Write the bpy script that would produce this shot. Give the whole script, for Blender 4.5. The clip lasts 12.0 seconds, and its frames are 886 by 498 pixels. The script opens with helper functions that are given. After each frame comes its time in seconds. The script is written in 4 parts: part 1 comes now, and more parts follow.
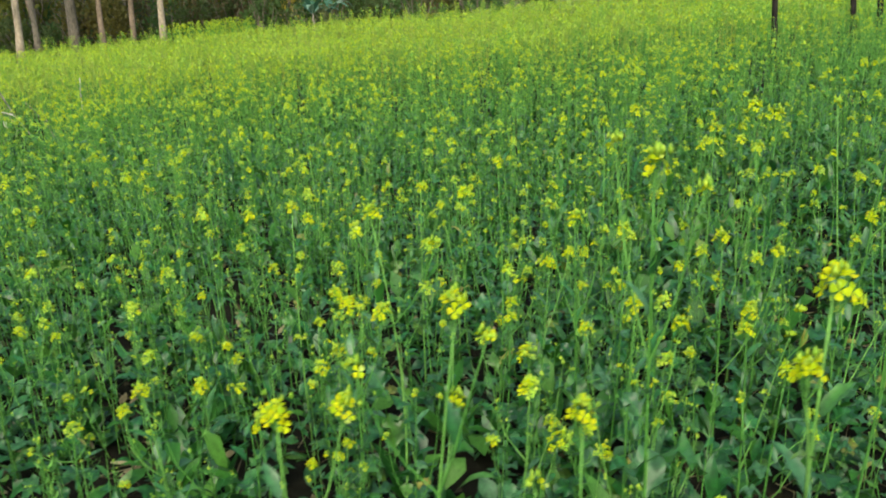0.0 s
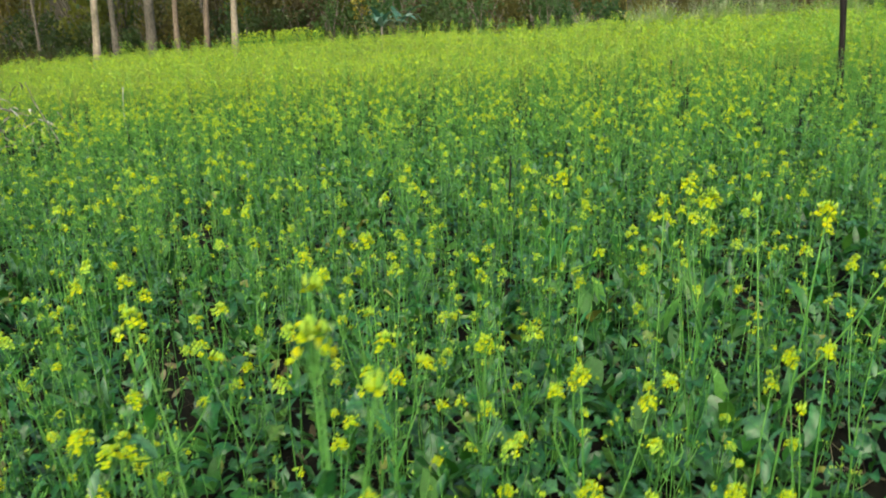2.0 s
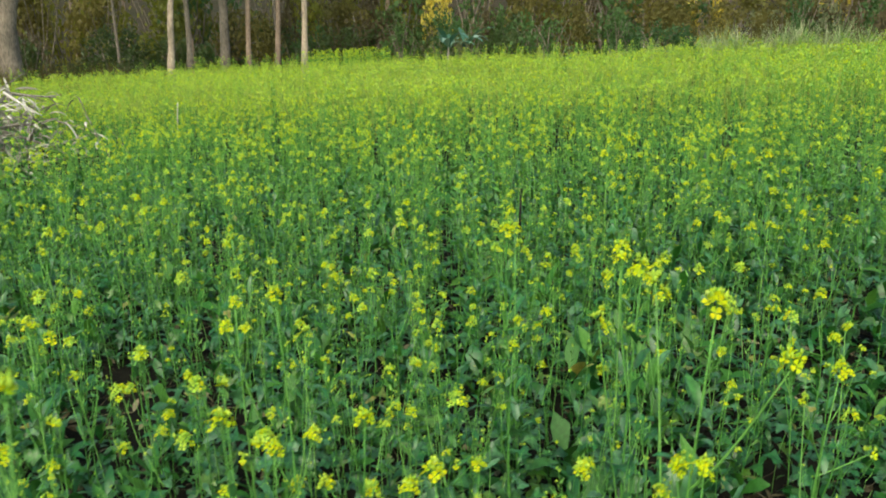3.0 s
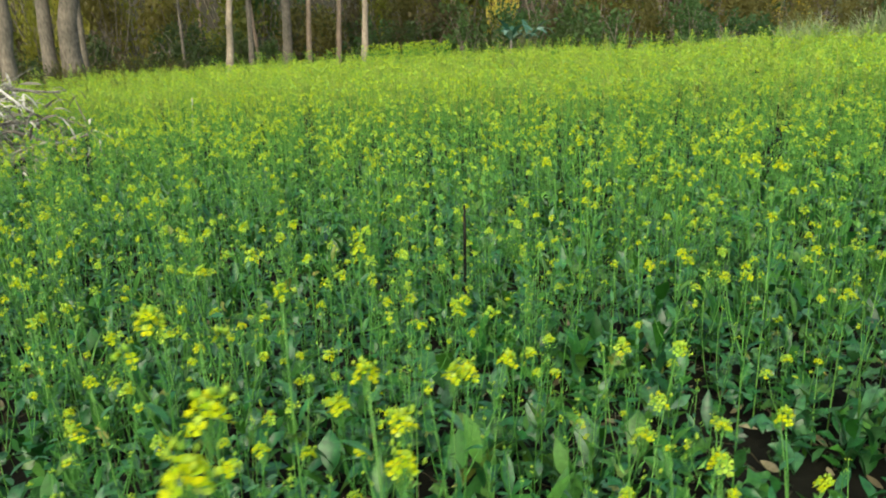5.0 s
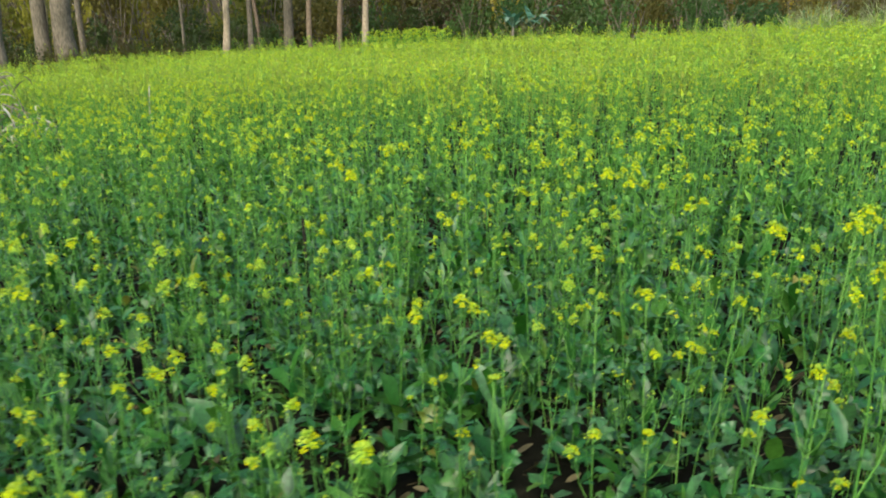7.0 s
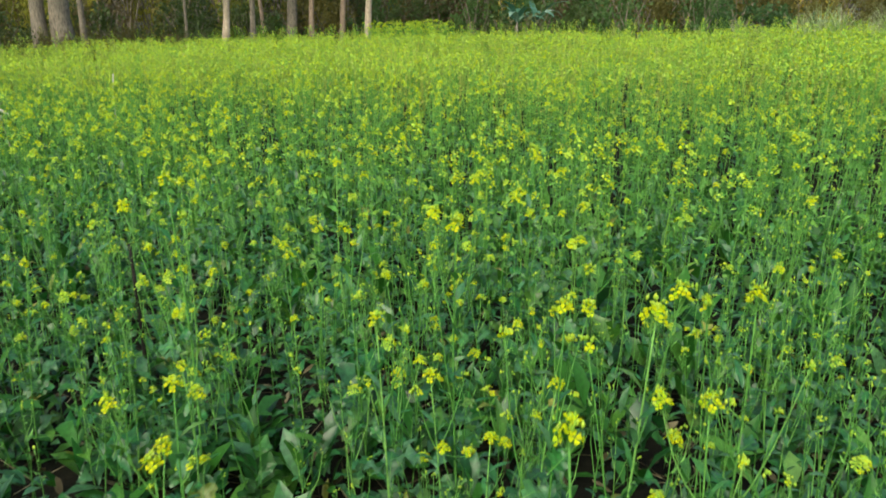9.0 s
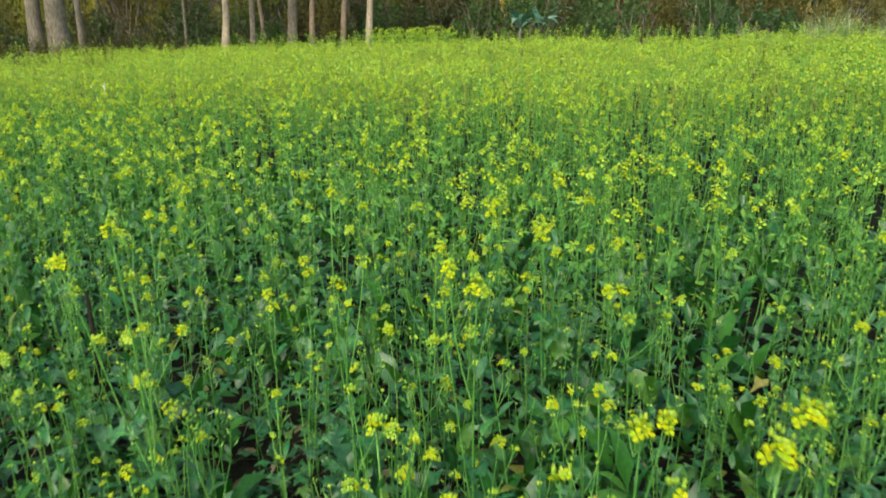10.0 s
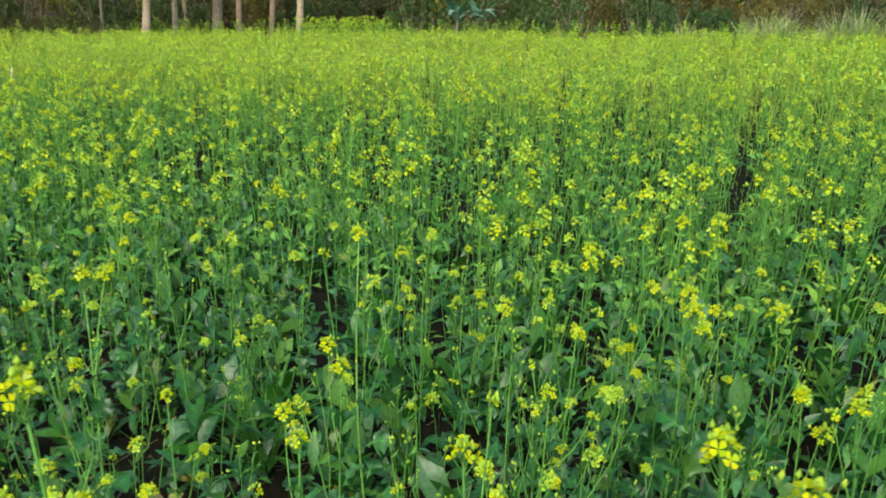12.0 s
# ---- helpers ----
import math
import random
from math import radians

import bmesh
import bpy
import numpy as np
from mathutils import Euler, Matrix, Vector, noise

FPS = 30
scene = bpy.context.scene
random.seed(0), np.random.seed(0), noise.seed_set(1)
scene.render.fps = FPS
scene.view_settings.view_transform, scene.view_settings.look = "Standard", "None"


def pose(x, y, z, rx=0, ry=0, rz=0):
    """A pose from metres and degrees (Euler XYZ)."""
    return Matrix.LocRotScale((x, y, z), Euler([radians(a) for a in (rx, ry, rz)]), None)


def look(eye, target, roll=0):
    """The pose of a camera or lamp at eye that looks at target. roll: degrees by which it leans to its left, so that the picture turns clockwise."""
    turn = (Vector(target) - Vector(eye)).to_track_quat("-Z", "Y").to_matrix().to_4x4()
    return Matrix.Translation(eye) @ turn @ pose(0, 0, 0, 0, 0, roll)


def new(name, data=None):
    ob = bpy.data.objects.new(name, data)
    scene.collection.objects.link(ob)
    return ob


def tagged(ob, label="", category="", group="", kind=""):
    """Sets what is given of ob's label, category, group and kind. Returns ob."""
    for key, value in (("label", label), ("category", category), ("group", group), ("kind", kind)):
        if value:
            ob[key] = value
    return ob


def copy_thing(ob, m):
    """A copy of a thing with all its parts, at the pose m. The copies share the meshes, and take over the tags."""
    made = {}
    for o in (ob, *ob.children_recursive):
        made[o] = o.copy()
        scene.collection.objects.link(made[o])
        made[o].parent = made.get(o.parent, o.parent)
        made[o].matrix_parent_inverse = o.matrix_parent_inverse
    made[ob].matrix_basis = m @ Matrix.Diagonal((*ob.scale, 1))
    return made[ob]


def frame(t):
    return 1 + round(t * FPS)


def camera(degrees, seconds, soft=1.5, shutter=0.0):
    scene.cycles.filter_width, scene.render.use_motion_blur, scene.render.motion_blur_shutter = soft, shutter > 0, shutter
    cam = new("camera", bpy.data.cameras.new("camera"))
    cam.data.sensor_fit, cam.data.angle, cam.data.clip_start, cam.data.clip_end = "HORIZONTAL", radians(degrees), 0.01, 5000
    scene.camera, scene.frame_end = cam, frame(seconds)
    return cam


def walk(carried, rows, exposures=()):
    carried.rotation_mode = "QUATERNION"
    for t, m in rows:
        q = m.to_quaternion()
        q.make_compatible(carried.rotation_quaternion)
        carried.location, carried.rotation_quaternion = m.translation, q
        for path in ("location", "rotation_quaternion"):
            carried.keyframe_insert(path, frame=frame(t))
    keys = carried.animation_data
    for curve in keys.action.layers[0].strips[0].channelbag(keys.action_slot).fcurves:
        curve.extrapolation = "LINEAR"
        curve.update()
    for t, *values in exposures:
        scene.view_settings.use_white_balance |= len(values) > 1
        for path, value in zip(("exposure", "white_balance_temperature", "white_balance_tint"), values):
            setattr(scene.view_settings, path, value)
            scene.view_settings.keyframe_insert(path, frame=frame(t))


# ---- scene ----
cam = camera(56.1, 12.0, soft=1.9, shutter=0.5)
PATH = [
    (0, (2.283, -1.71, 2.166), (1.902, 1.232, 0.965), -2.6),
    (0.5, (2.446, -1.598, 2.162), (2.021, 1.346, 0.981), -2.2),
    (1, (2.565, -1.434, 2.158), (2.13, 1.514, 0.99), -1.1),
    (1.5, (2.699, -1.237, 2.17), (2.16, 1.69, 0.994), -1.3),
    (2, (2.826, -1.069, 2.187), (2.173, 1.846, 1.037), -1.6),
    (2.5, (3.016, -0.907, 2.211), (2.23, 1.99, 1.107), -0.7),
    (3, (3.179, -0.768, 2.211), (2.272, 2.106, 1.136), -0.9),
    (3.2, (3.226, -0.698, 2.21), (2.304, 2.174, 1.138), -1.0),
    (4.8, (3.523, 0.536, 1.984), (2.386, 3.318, 0.886), -1.9),
    (5, (3.597, 0.613, 1.978), (2.408, 3.379, 0.894), -2.1),
    (5.5, (3.755, 0.786, 1.968), (2.486, 3.523, 0.901), -2.2),
    (6, (3.886, 1.018, 1.926), (2.693, 3.779, 0.835), -1.3),
    (6.5, (3.987, 1.267, 1.92), (2.792, 4.018, 0.803), -1.4),
    (7, (4.109, 1.486, 1.898), (2.867, 4.211, 0.77), -1.7),
    (7.2, (4.174, 1.582, 1.891), (2.931, 4.302, 0.755), -1.5),
    (8.8, (4.49, 2.142, 1.877), (3.213, 4.84, 0.72), -0.1),
    (9, (4.485, 2.219, 1.877), (3.206, 4.917, 0.723), -0.3),
    (9.5, (4.406, 2.397, 1.867), (3.106, 5.085, 0.715), -0.7),
    (10, (4.237, 2.662, 1.83), (2.949, 5.363, 0.698), -0.5),
    (10.5, (4.098, 2.821, 1.813), (2.856, 5.546, 0.685), 0.2),
    (11, (3.802, 3.07, 1.779), (2.64, 5.835, 0.664), 0.7),
    (11.5, (3.562, 3.242, 1.752), (2.48, 6.035, 0.627), 1.6),
    (12, (3.443, 3.397, 1.659), (2.427, 6.203, 0.506), 1.6),
]
walk(cam, [(t, look(eye, target, roll)) for t, eye, target, roll in PATH])

# ---- world, sun, exposure ----
SUN_ELEVATION, SUN_AZIMUTH = 46.0, -173.0      # degrees; azimuth to the left of +y
world = bpy.data.worlds.new("open_shade_sky")
scene.world = world
world.use_nodes = True
wn = world.node_tree
wn.nodes.clear()
sky = wn.nodes.new("ShaderNodeTexSky")
sky.sky_type = "NISHITA"
sky.sun_disc = False
sky.sun_elevation = radians(SUN_ELEVATION)
sky.sun_rotation = radians(-SUN_AZIMUTH)
sky.air_density, sky.dust_density, sky.ozone_density = 1.0, 3.0, 1.0
bg = wn.nodes.new("ShaderNodeBackground")
bg.inputs["Strength"].default_value = 0.15
wo = wn.nodes.new("ShaderNodeOutputWorld")
wn.links.new(sky.outputs[0], bg.inputs["Color"])
wn.links.new(bg.outputs[0], wo.inputs["Surface"])
sun_data = bpy.data.lights.new("hazy_sun", "SUN")
sun_data.energy, sun_data.angle, sun_data.color = 1.7, radians(55), (1.0, 0.93, 0.62)
sun = new("hazy_sun", sun_data)
az, el = radians(SUN_AZIMUTH), radians(SUN_ELEVATION)
sun.matrix_world = look((-30 * math.sin(az) * math.cos(el), 30 * math.cos(az) * math.cos(el), 30 * math.sin(el)), (0, 0, 0))
scene.view_settings.exposure = 0.97

# ---- materials ----


def principled(name, rough=0.6, spec=0.3):
    m = bpy.data.materials.new(name)
    m.use_nodes = True
    nt = m.node_tree
    b = nt.nodes["Principled BSDF"]
    b.inputs["Roughness"].default_value = rough
    b.inputs["Specular IOR Level"].default_value = spec
    return m, nt, b


def ramp(nt, stops):
    r = nt.nodes.new("ShaderNodeValToRGB")
    e = r.color_ramp.elements
    while len(e) < len(stops):
        e.new(0.5)
    for k, (p, c) in zip(e, stops):
        k.position, k.color = p, (*c, 1)
    return r


def noise_tex(nt, scale, detail=4.0, rough=0.6, coords="Object"):
    tc = nt.nodes.new("ShaderNodeTexCoord")
    n = nt.nodes.new("ShaderNodeTexNoise")
    n.inputs["Scale"].default_value, n.inputs["Detail"].default_value, n.inputs["Roughness"].default_value = scale, detail, rough
    nt.links.new(tc.outputs[coords], n.inputs["Vector"])
    return n


def random_value(nt):
    """A number that differs from object to object and from island to island."""
    info, geo, add, fract = (nt.nodes.new(k) for k in ("ShaderNodeObjectInfo", "ShaderNodeNewGeometry", "ShaderNodeMath", "ShaderNodeMath"))
    add.operation, fract.operation = "ADD", "FRACT"
    nt.links.new(info.outputs["Random"], add.inputs[0])
    nt.links.new(geo.outputs["Random Per Island"], add.inputs[1])
    nt.links.new(add.outputs[0], fract.inputs[0])
    return fract


def mixed(nt, a, b, factor, mode="MIX"):
    m = nt.nodes.new("ShaderNodeMix")
    m.data_type, m.blend_type = "RGBA", mode
    for sock, val in ((m.inputs[6], a), (m.inputs[7], b), (m.inputs[0], factor)):
        if hasattr(val, "outputs"):
            nt.links.new(val.outputs[2] if val.bl_idname == "ShaderNodeMix" else val.outputs[0], sock)
        else:
            sock.default_value = (*val, 1) if isinstance(val, tuple) else val
    return m


def bumped(nt, b, n, strength, distance):
    k = nt.nodes.new("ShaderNodeBump")
    k.inputs["Strength"].default_value, k.inputs["Distance"].default_value = strength, distance
    nt.links.new(n.outputs[0], k.inputs["Height"])
    nt.links.new(k.outputs[0], b.inputs["Normal"])


def leafy(name, stops, rough=0.5, spec=0.3, through_share=0.3, tint=(1.0, 1.0, 1.0), grain=60.0, blotch=(0.75, 1.2), alike=False):
    """A leaf or petal: colours by piece, blotches and veins, part of the light passing through."""
    m, nt, b = principled(name, rough, spec)
    r = ramp(nt, stops)
    if alike:
        own = nt.nodes.new("ShaderNodeMath")
        own.operation = "MULTIPLY_ADD"
        own.inputs[1].default_value = 0.2
        info, geo, scaled = nt.nodes.new("ShaderNodeObjectInfo"), nt.nodes.new("ShaderNodeNewGeometry"), nt.nodes.new("ShaderNodeMath")
        scaled.operation = "MULTIPLY"
        scaled.inputs[1].default_value = 0.8
        nt.links.new(info.outputs["Random"], scaled.inputs[0])
        nt.links.new(geo.outputs["Random Per Island"], own.inputs[0])
        nt.links.new(scaled.outputs[0], own.inputs[2])
        nt.links.new(own.outputs[0], r.inputs[0])
    else:
        nt.links.new(random_value(nt).outputs[0], r.inputs[0])
    n = noise_tex(nt, grain, 3)
    grey = ramp(nt, [(0.3, (blotch[0],) * 3), (0.7, (blotch[1],) * 3)])
    nt.links.new(n.outputs[0], grey.inputs[0])
    c = mixed(nt, r, grey, 1.0, "MULTIPLY")
    nt.links.new(c.outputs[2], b.inputs["Base Color"])
    bumped(nt, b, n, 0.25, 0.004)
    t = nt.nodes.new("ShaderNodeBsdfTranslucent")
    tc = mixed(nt, c, tint, 1.0, "MULTIPLY")
    nt.links.new(tc.outputs[2], t.inputs["Color"])
    s = nt.nodes.new("ShaderNodeMixShader")
    s.inputs[0].default_value = through_share
    nt.links.new(b.outputs[0], s.inputs[1])
    nt.links.new(t.outputs[0], s.inputs[2])
    nt.links.new(s.outputs[0], nt.nodes["Material Output"].inputs["Surface"])
    return m


BLUE_LEAF = leafy("broad_leaf", [(0.0, (0.010, 0.062, 0.014)), (0.15, (0.018, 0.11, 0.024)), (0.28, (0.060, 0.165, 0.064)), (0.38, (0.018, 0.115, 0.024)), (0.62, (0.022, 0.135, 0.022)), (0.76, (0.064, 0.18, 0.062)), (0.86, (0.03, 0.145, 0.022)), (0.985, (0.08, 0.18, 0.022)), (1.0, (0.28, 0.27, 0.05))], 0.38, 0.55, 0.2, (1.1, 1.2, 0.5), 45, (0.5, 1.3))
STEM = leafy("green_stem", [(0.0, (0.055, 0.19, 0.030)), (0.5, (0.096, 0.28, 0.046)), (1.0, (0.175, 0.39, 0.08))], 0.55, 0.25, 0.15, (1.2, 1.2, 0.6), 90)
PETAL = leafy("yellow_petal", [(0.0, (0.59, 0.59, 0.003)), (0.3, (0.53, 0.60, 0.003)), (0.7, (0.45, 0.59, 0.005)), (0.93, (0.34, 0.53, 0.008)), (1.0, (0.50, 0.62, 0.13))], 0.6, 0.15, 0.4, (1.1, 1.1, 0.5), 200, (0.9, 1.08))
# Far tops, paled in their colour to put in the haze of distance.
HAZED_SEEDING = leafy("hazed_seeding_top", [(0.0, (0.16, 0.33, 0.05)), (0.6, (0.28, 0.41, 0.07)), (1.0, (0.41, 0.43, 0.10))], 0.6, 0.2, 0.25, (1.2, 1.1, 0.5), 120)
BUD = leafy("green_bud", [(0.0, (0.21, 0.42, 0.036)), (1.0, (0.44, 0.59, 0.055))], 0.55, 0.2, 0.25, (1.2, 1.2, 0.5), 200)
POD = leafy("seed_pod", [(0.0, (0.095, 0.28, 0.036)), (1.0, (0.215, 0.43, 0.057))], 0.5, 0.3, 0.2, (1.2, 1.2, 0.5), 120)
DRY_LEAF = leafy("withered_leaf", [(0.0, (0.04, 0.036, 0.02)), (0.6, (0.11, 0.095, 0.05)), (1.0, (0.32, 0.29, 0.17))], 0.75, 0.15, 0.2, (1.1, 1.0, 0.8), 50)
WEED = leafy("weed_leaf", [(0.0, (0.014, 0.085, 0.011)), (0.6, (0.034, 0.15, 0.017)), (1.0, (0.085, 0.23, 0.032))], 0.5, 0.3, 0.25, (1.2, 1.3, 0.5), 70)
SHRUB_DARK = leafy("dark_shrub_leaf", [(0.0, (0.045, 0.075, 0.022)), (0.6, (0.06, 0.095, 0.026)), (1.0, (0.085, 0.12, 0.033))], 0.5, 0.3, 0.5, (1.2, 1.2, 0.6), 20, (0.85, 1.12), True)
SHRUB_GREEN = leafy("green_shrub_leaf", [(0.0, (0.045, 0.10, 0.034)), (0.6, (0.065, 0.13, 0.04)), (1.0, (0.095, 0.175, 0.05))], 0.6, 0.25, 0.5, (1.2, 1.2, 0.6), 20, (0.85, 1.12), True)
SHRUB_BROWN = leafy("dry_shrub_leaf", [(0.0, (0.085, 0.075, 0.035)), (0.6, (0.12, 0.105, 0.048)), (1.0, (0.17, 0.145, 0.064))], 0.7, 0.2, 0.5, (1.1, 1.0, 0.7), 20, (0.85, 1.12), True)
# Olive shrubs: the broken light on them is put into the leaf colour.
SHRUB_OLIVE = leafy("olive_shrub_leaf", [(0.0, (0.085, 0.085, 0.024)), (0.6, (0.12, 0.115, 0.030)), (1.0, (0.17, 0.155, 0.042))], 0.6, 0.2, 0.5, (1.2, 1.1, 0.6), 20, (0.85, 1.12), True)
SHRUB_PALE = leafy("pale_shrub_leaf", [(0.0, (0.14, 0.16, 0.075)), (0.6, (0.17, 0.19, 0.09)), (1.0, (0.21, 0.23, 0.11))], 0.6, 0.2, 0.5, (1.1, 1.1, 0.8), 20, (0.85, 1.12), True)
# Golden and yellow-green shrubs: sunlight is painted into the leaf colours.
SHRUB_SUN_GOLD = leafy("sun_gold_leaf", [(0.0, (0.42, 0.37, 0.05)), (0.6, (0.54, 0.48, 0.07)), (1.0, (0.68, 0.62, 0.14))], 0.5, 0.2, 0.5, (1.3, 1.1, 0.6), 20, (0.85, 1.12), True)
SHRUB_SUNNY = leafy("sun_painted_shrub_leaf", [(0.0, (0.11, 0.13, 0.026)), (0.6, (0.17, 0.185, 0.03)), (1.0, (0.30, 0.28, 0.04))], 0.5, 0.2, 0.5, (1.2, 1.2, 0.5), 20, (0.85, 1.12), True)
PALE_GRASS = leafy("pale_grass", [(0.0, (0.18, 0.28, 0.10)), (0.5, (0.29, 0.38, 0.16)), (1.0, (0.46, 0.49, 0.27))], 0.6, 0.2, 0.25, (1.1, 1.1, 0.8), 30)
TEAL_LEAF = leafy("waxy_blue_leaf", [(0.0, (0.04, 0.13, 0.08)), (0.6, (0.09, 0.21, 0.14)), (1.0, (0.22, 0.33, 0.25))], 0.55, 0.3, 0.2, (1.0, 1.1, 0.8), 12)
CROWN_LEAF = leafy("tree_leaf", [(0.0, (0.03, 0.07, 0.02)), (0.6, (0.06, 0.12, 0.03)), (1.0, (0.14, 0.18, 0.04))], 0.5, 0.3, 0.3, (1.2, 1.2, 0.5), 10)


def woody(name, dark, light, scale, stretch, rough=0.85, bump=0.6):
    m, nt, b = principled(name, rough, 0.08)
    tc = nt.nodes.new("ShaderNodeTexCoord")
    mp = nt.nodes.new("ShaderNodeMapping")
    mp.inputs["Scale"].default_value = (1, 1, stretch)
    nt.links.new(tc.outputs["Object"], mp.inputs[0])
    n = nt.nodes.new("ShaderNodeTexNoise")
    n.inputs["Scale"].default_value, n.inputs["Detail"].default_value = scale, 6
    nt.links.new(mp.outputs[0], n.inputs["Vector"])
    r = ramp(nt, [(0.3, dark), (0.7, light)])
    nt.links.new(n.outputs[0], r.inputs[0])
    big = noise_tex(nt, scale * 0.08, 2)
    g = ramp(nt, [(0.35, (0.7, 0.72, 0.7)), (0.65, (1.15, 1.12, 1.08))])
    nt.links.new(big.outputs[0], g.inputs[0])
    c = mixed(nt, r, g, 1.0, "MULTIPLY")
    nt.links.new(c.outputs[2], b.inputs["Base Color"])
    bumped(nt, b, n, bump, 0.02)
    return m


BARK_PALE = woody("pale_bark", (0.22, 0.18, 0.13), (0.46, 0.39, 0.29), 22, 0.25)
BARK_GREY = woody("grey_bark", (0.10, 0.088, 0.066), (0.25, 0.22, 0.17), 22, 0.25)
BARK_RED = woody("reddish_bark", (0.14, 0.105, 0.075), (0.31, 0.24, 0.175), 22, 0.25)
CHARRED = woody("charred_wood", (0.006, 0.006, 0.006), (0.035, 0.03, 0.026), 40, 0.2, 0.8)
DEADWOOD = woody("weathered_wood", (0.09, 0.083, 0.066), (0.36, 0.335, 0.27), 45, 0.12)
WHITE_STAKE = woody("bleached_cane", (0.32, 0.31, 0.27), (0.60, 0.58, 0.52), 50, 0.15, 0.6, 0.3)

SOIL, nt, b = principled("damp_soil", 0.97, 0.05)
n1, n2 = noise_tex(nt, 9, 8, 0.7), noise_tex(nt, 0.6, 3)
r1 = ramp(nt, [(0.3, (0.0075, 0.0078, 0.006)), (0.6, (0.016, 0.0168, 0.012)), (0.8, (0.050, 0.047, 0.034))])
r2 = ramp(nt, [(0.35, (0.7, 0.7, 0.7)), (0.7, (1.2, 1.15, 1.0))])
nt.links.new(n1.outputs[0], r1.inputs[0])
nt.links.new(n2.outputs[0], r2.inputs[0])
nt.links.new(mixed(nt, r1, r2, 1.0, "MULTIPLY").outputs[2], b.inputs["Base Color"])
bumped(nt, b, n1, 0.8, 0.03)

LITTER, nt, b = principled("wood_floor_litter", 0.95, 0.05)
n1, n2 = noise_tex(nt, 14, 8, 0.75), noise_tex(nt, 0.35, 3)
r1 = ramp(nt, [(0.3, (0.018, 0.014, 0.008)), (0.55, (0.05, 0.039, 0.022)), (0.8, (0.12, 0.095, 0.055))])
r2 = ramp(nt, [(0.35, (0.55, 0.75, 0.5)), (0.7, (1.1, 1.05, 1.0))])
nt.links.new(n1.outputs[0], r1.inputs[0])
nt.links.new(n2.outputs[0], r2.inputs[0])
nt.links.new(mixed(nt, r1, r2, 1.0, "MULTIPLY").outputs[2], b.inputs["Base Color"])
bumped(nt, b, n1, 0.8, 0.05)

# ---- geometry helpers ----
R = np.random.default_rng(7)


class Bits:
    """Triangles with a material number each, gathered piece by piece."""

    def __init__(self):
        self.v, self.f, self.m, self.count = [], [], [], 0

    def add(self, v, f, m=0):
        v, f = np.asarray(v, float), np.asarray(f, int)
        self.v.append(v)
        self.f.append(f + self.count)
        self.m.append(np.broadcast_to(np.asarray(m), len(f)))
        self.count += len(v)
        return self

    def join(self, other, turn=np.eye(3), at=(0, 0, 0), m=None):
        v, f, k = other.arrays()
        return self.add(v @ np.asarray(turn).T + np.asarray(at), f, k if m is None else m)

    def arrays(self):
        return np.concatenate(self.v), np.concatenate(self.f), np.concatenate(self.m)


def tri_mesh(name, v, f, m, materials, smooth=True):
    me = bpy.data.meshes.new(name)
    me.vertices.add(len(v))
    me.vertices.foreach_set("co", np.ascontiguousarray(v, dtype=np.float32).ravel())
    me.loops.add(3 * len(f))
    me.loops.foreach_set("vertex_index", np.ascontiguousarray(f, dtype=np.int32).ravel())
    me.polygons.add(len(f))
    me.polygons.foreach_set("loop_start", np.arange(0, 3 * len(f), 3, dtype=np.int32))
    me.polygons.foreach_set("loop_total", np.full(len(f), 3, dtype=np.int32))
    for k in materials:
        me.materials.append(k)
    me.polygons.foreach_set("material_index", np.ascontiguousarray(m, dtype=np.int32))
    me.polygons.foreach_set("use_smooth", np.full(len(f), smooth))
    me.update()
    me.validate()
    return me


def bits_mesh(name, bits, materials, smooth=True):
    return tri_mesh(name, *bits.arrays(), materials, smooth)


def part(name, me, parent, label="", m=None):
    ob = new(name, me)
    ob.parent = parent
    if m is not None:
        ob.matrix_basis = m
    return tagged(ob, label)


def spun(yaw, lift=0.0, roll=0.0):
    """A turn that leads +x to a heading, lifted from the level."""
    return np.array(Matrix.Rotation(yaw, 3, "Z") @ Matrix.Rotation(-lift, 3, "Y") @ Matrix.Rotation(roll, 3, "X"))


def tube(path, radii, sides=5, tip=True):
    """A tapering stem along a path."""
    p, r = np.asarray(path, float), np.asarray(radii, float)
    d = np.gradient(p, axis=0)
    d /= np.linalg.norm(d, axis=1, keepdims=True)
    ref = np.array([1.0, 0.03, 0.02]) if abs(d[:, 2]).mean() > 0.6 else np.array([0.02, 0.03, 1.0])
    a = np.cross(d, ref)
    a /= np.linalg.norm(a, axis=1, keepdims=True)
    c = np.cross(d, a)
    th = np.linspace(0, 2 * np.pi, sides, endpoint=False)
    v = p[:, None] + r[:, None, None] * (np.cos(th)[None, :, None] * a[:, None] + np.sin(th)[None, :, None] * c[:, None])
    f = []
    for i in range(len(p) - 1):
        for j in range(sides):
            k = (j + 1) % sides
            q = [i * sides + j, i * sides + k, (i + 1) * sides + k, (i + 1) * sides + j]
            f += [q[:3], [q[0], q[2], q[3]]]
    v = v.reshape(-1, 3)
    if tip:
        last = (len(p) - 1) * sides
        f += [[last, last + j, last + j + 1] for j in range(1, sides - 1)]
    return v, f


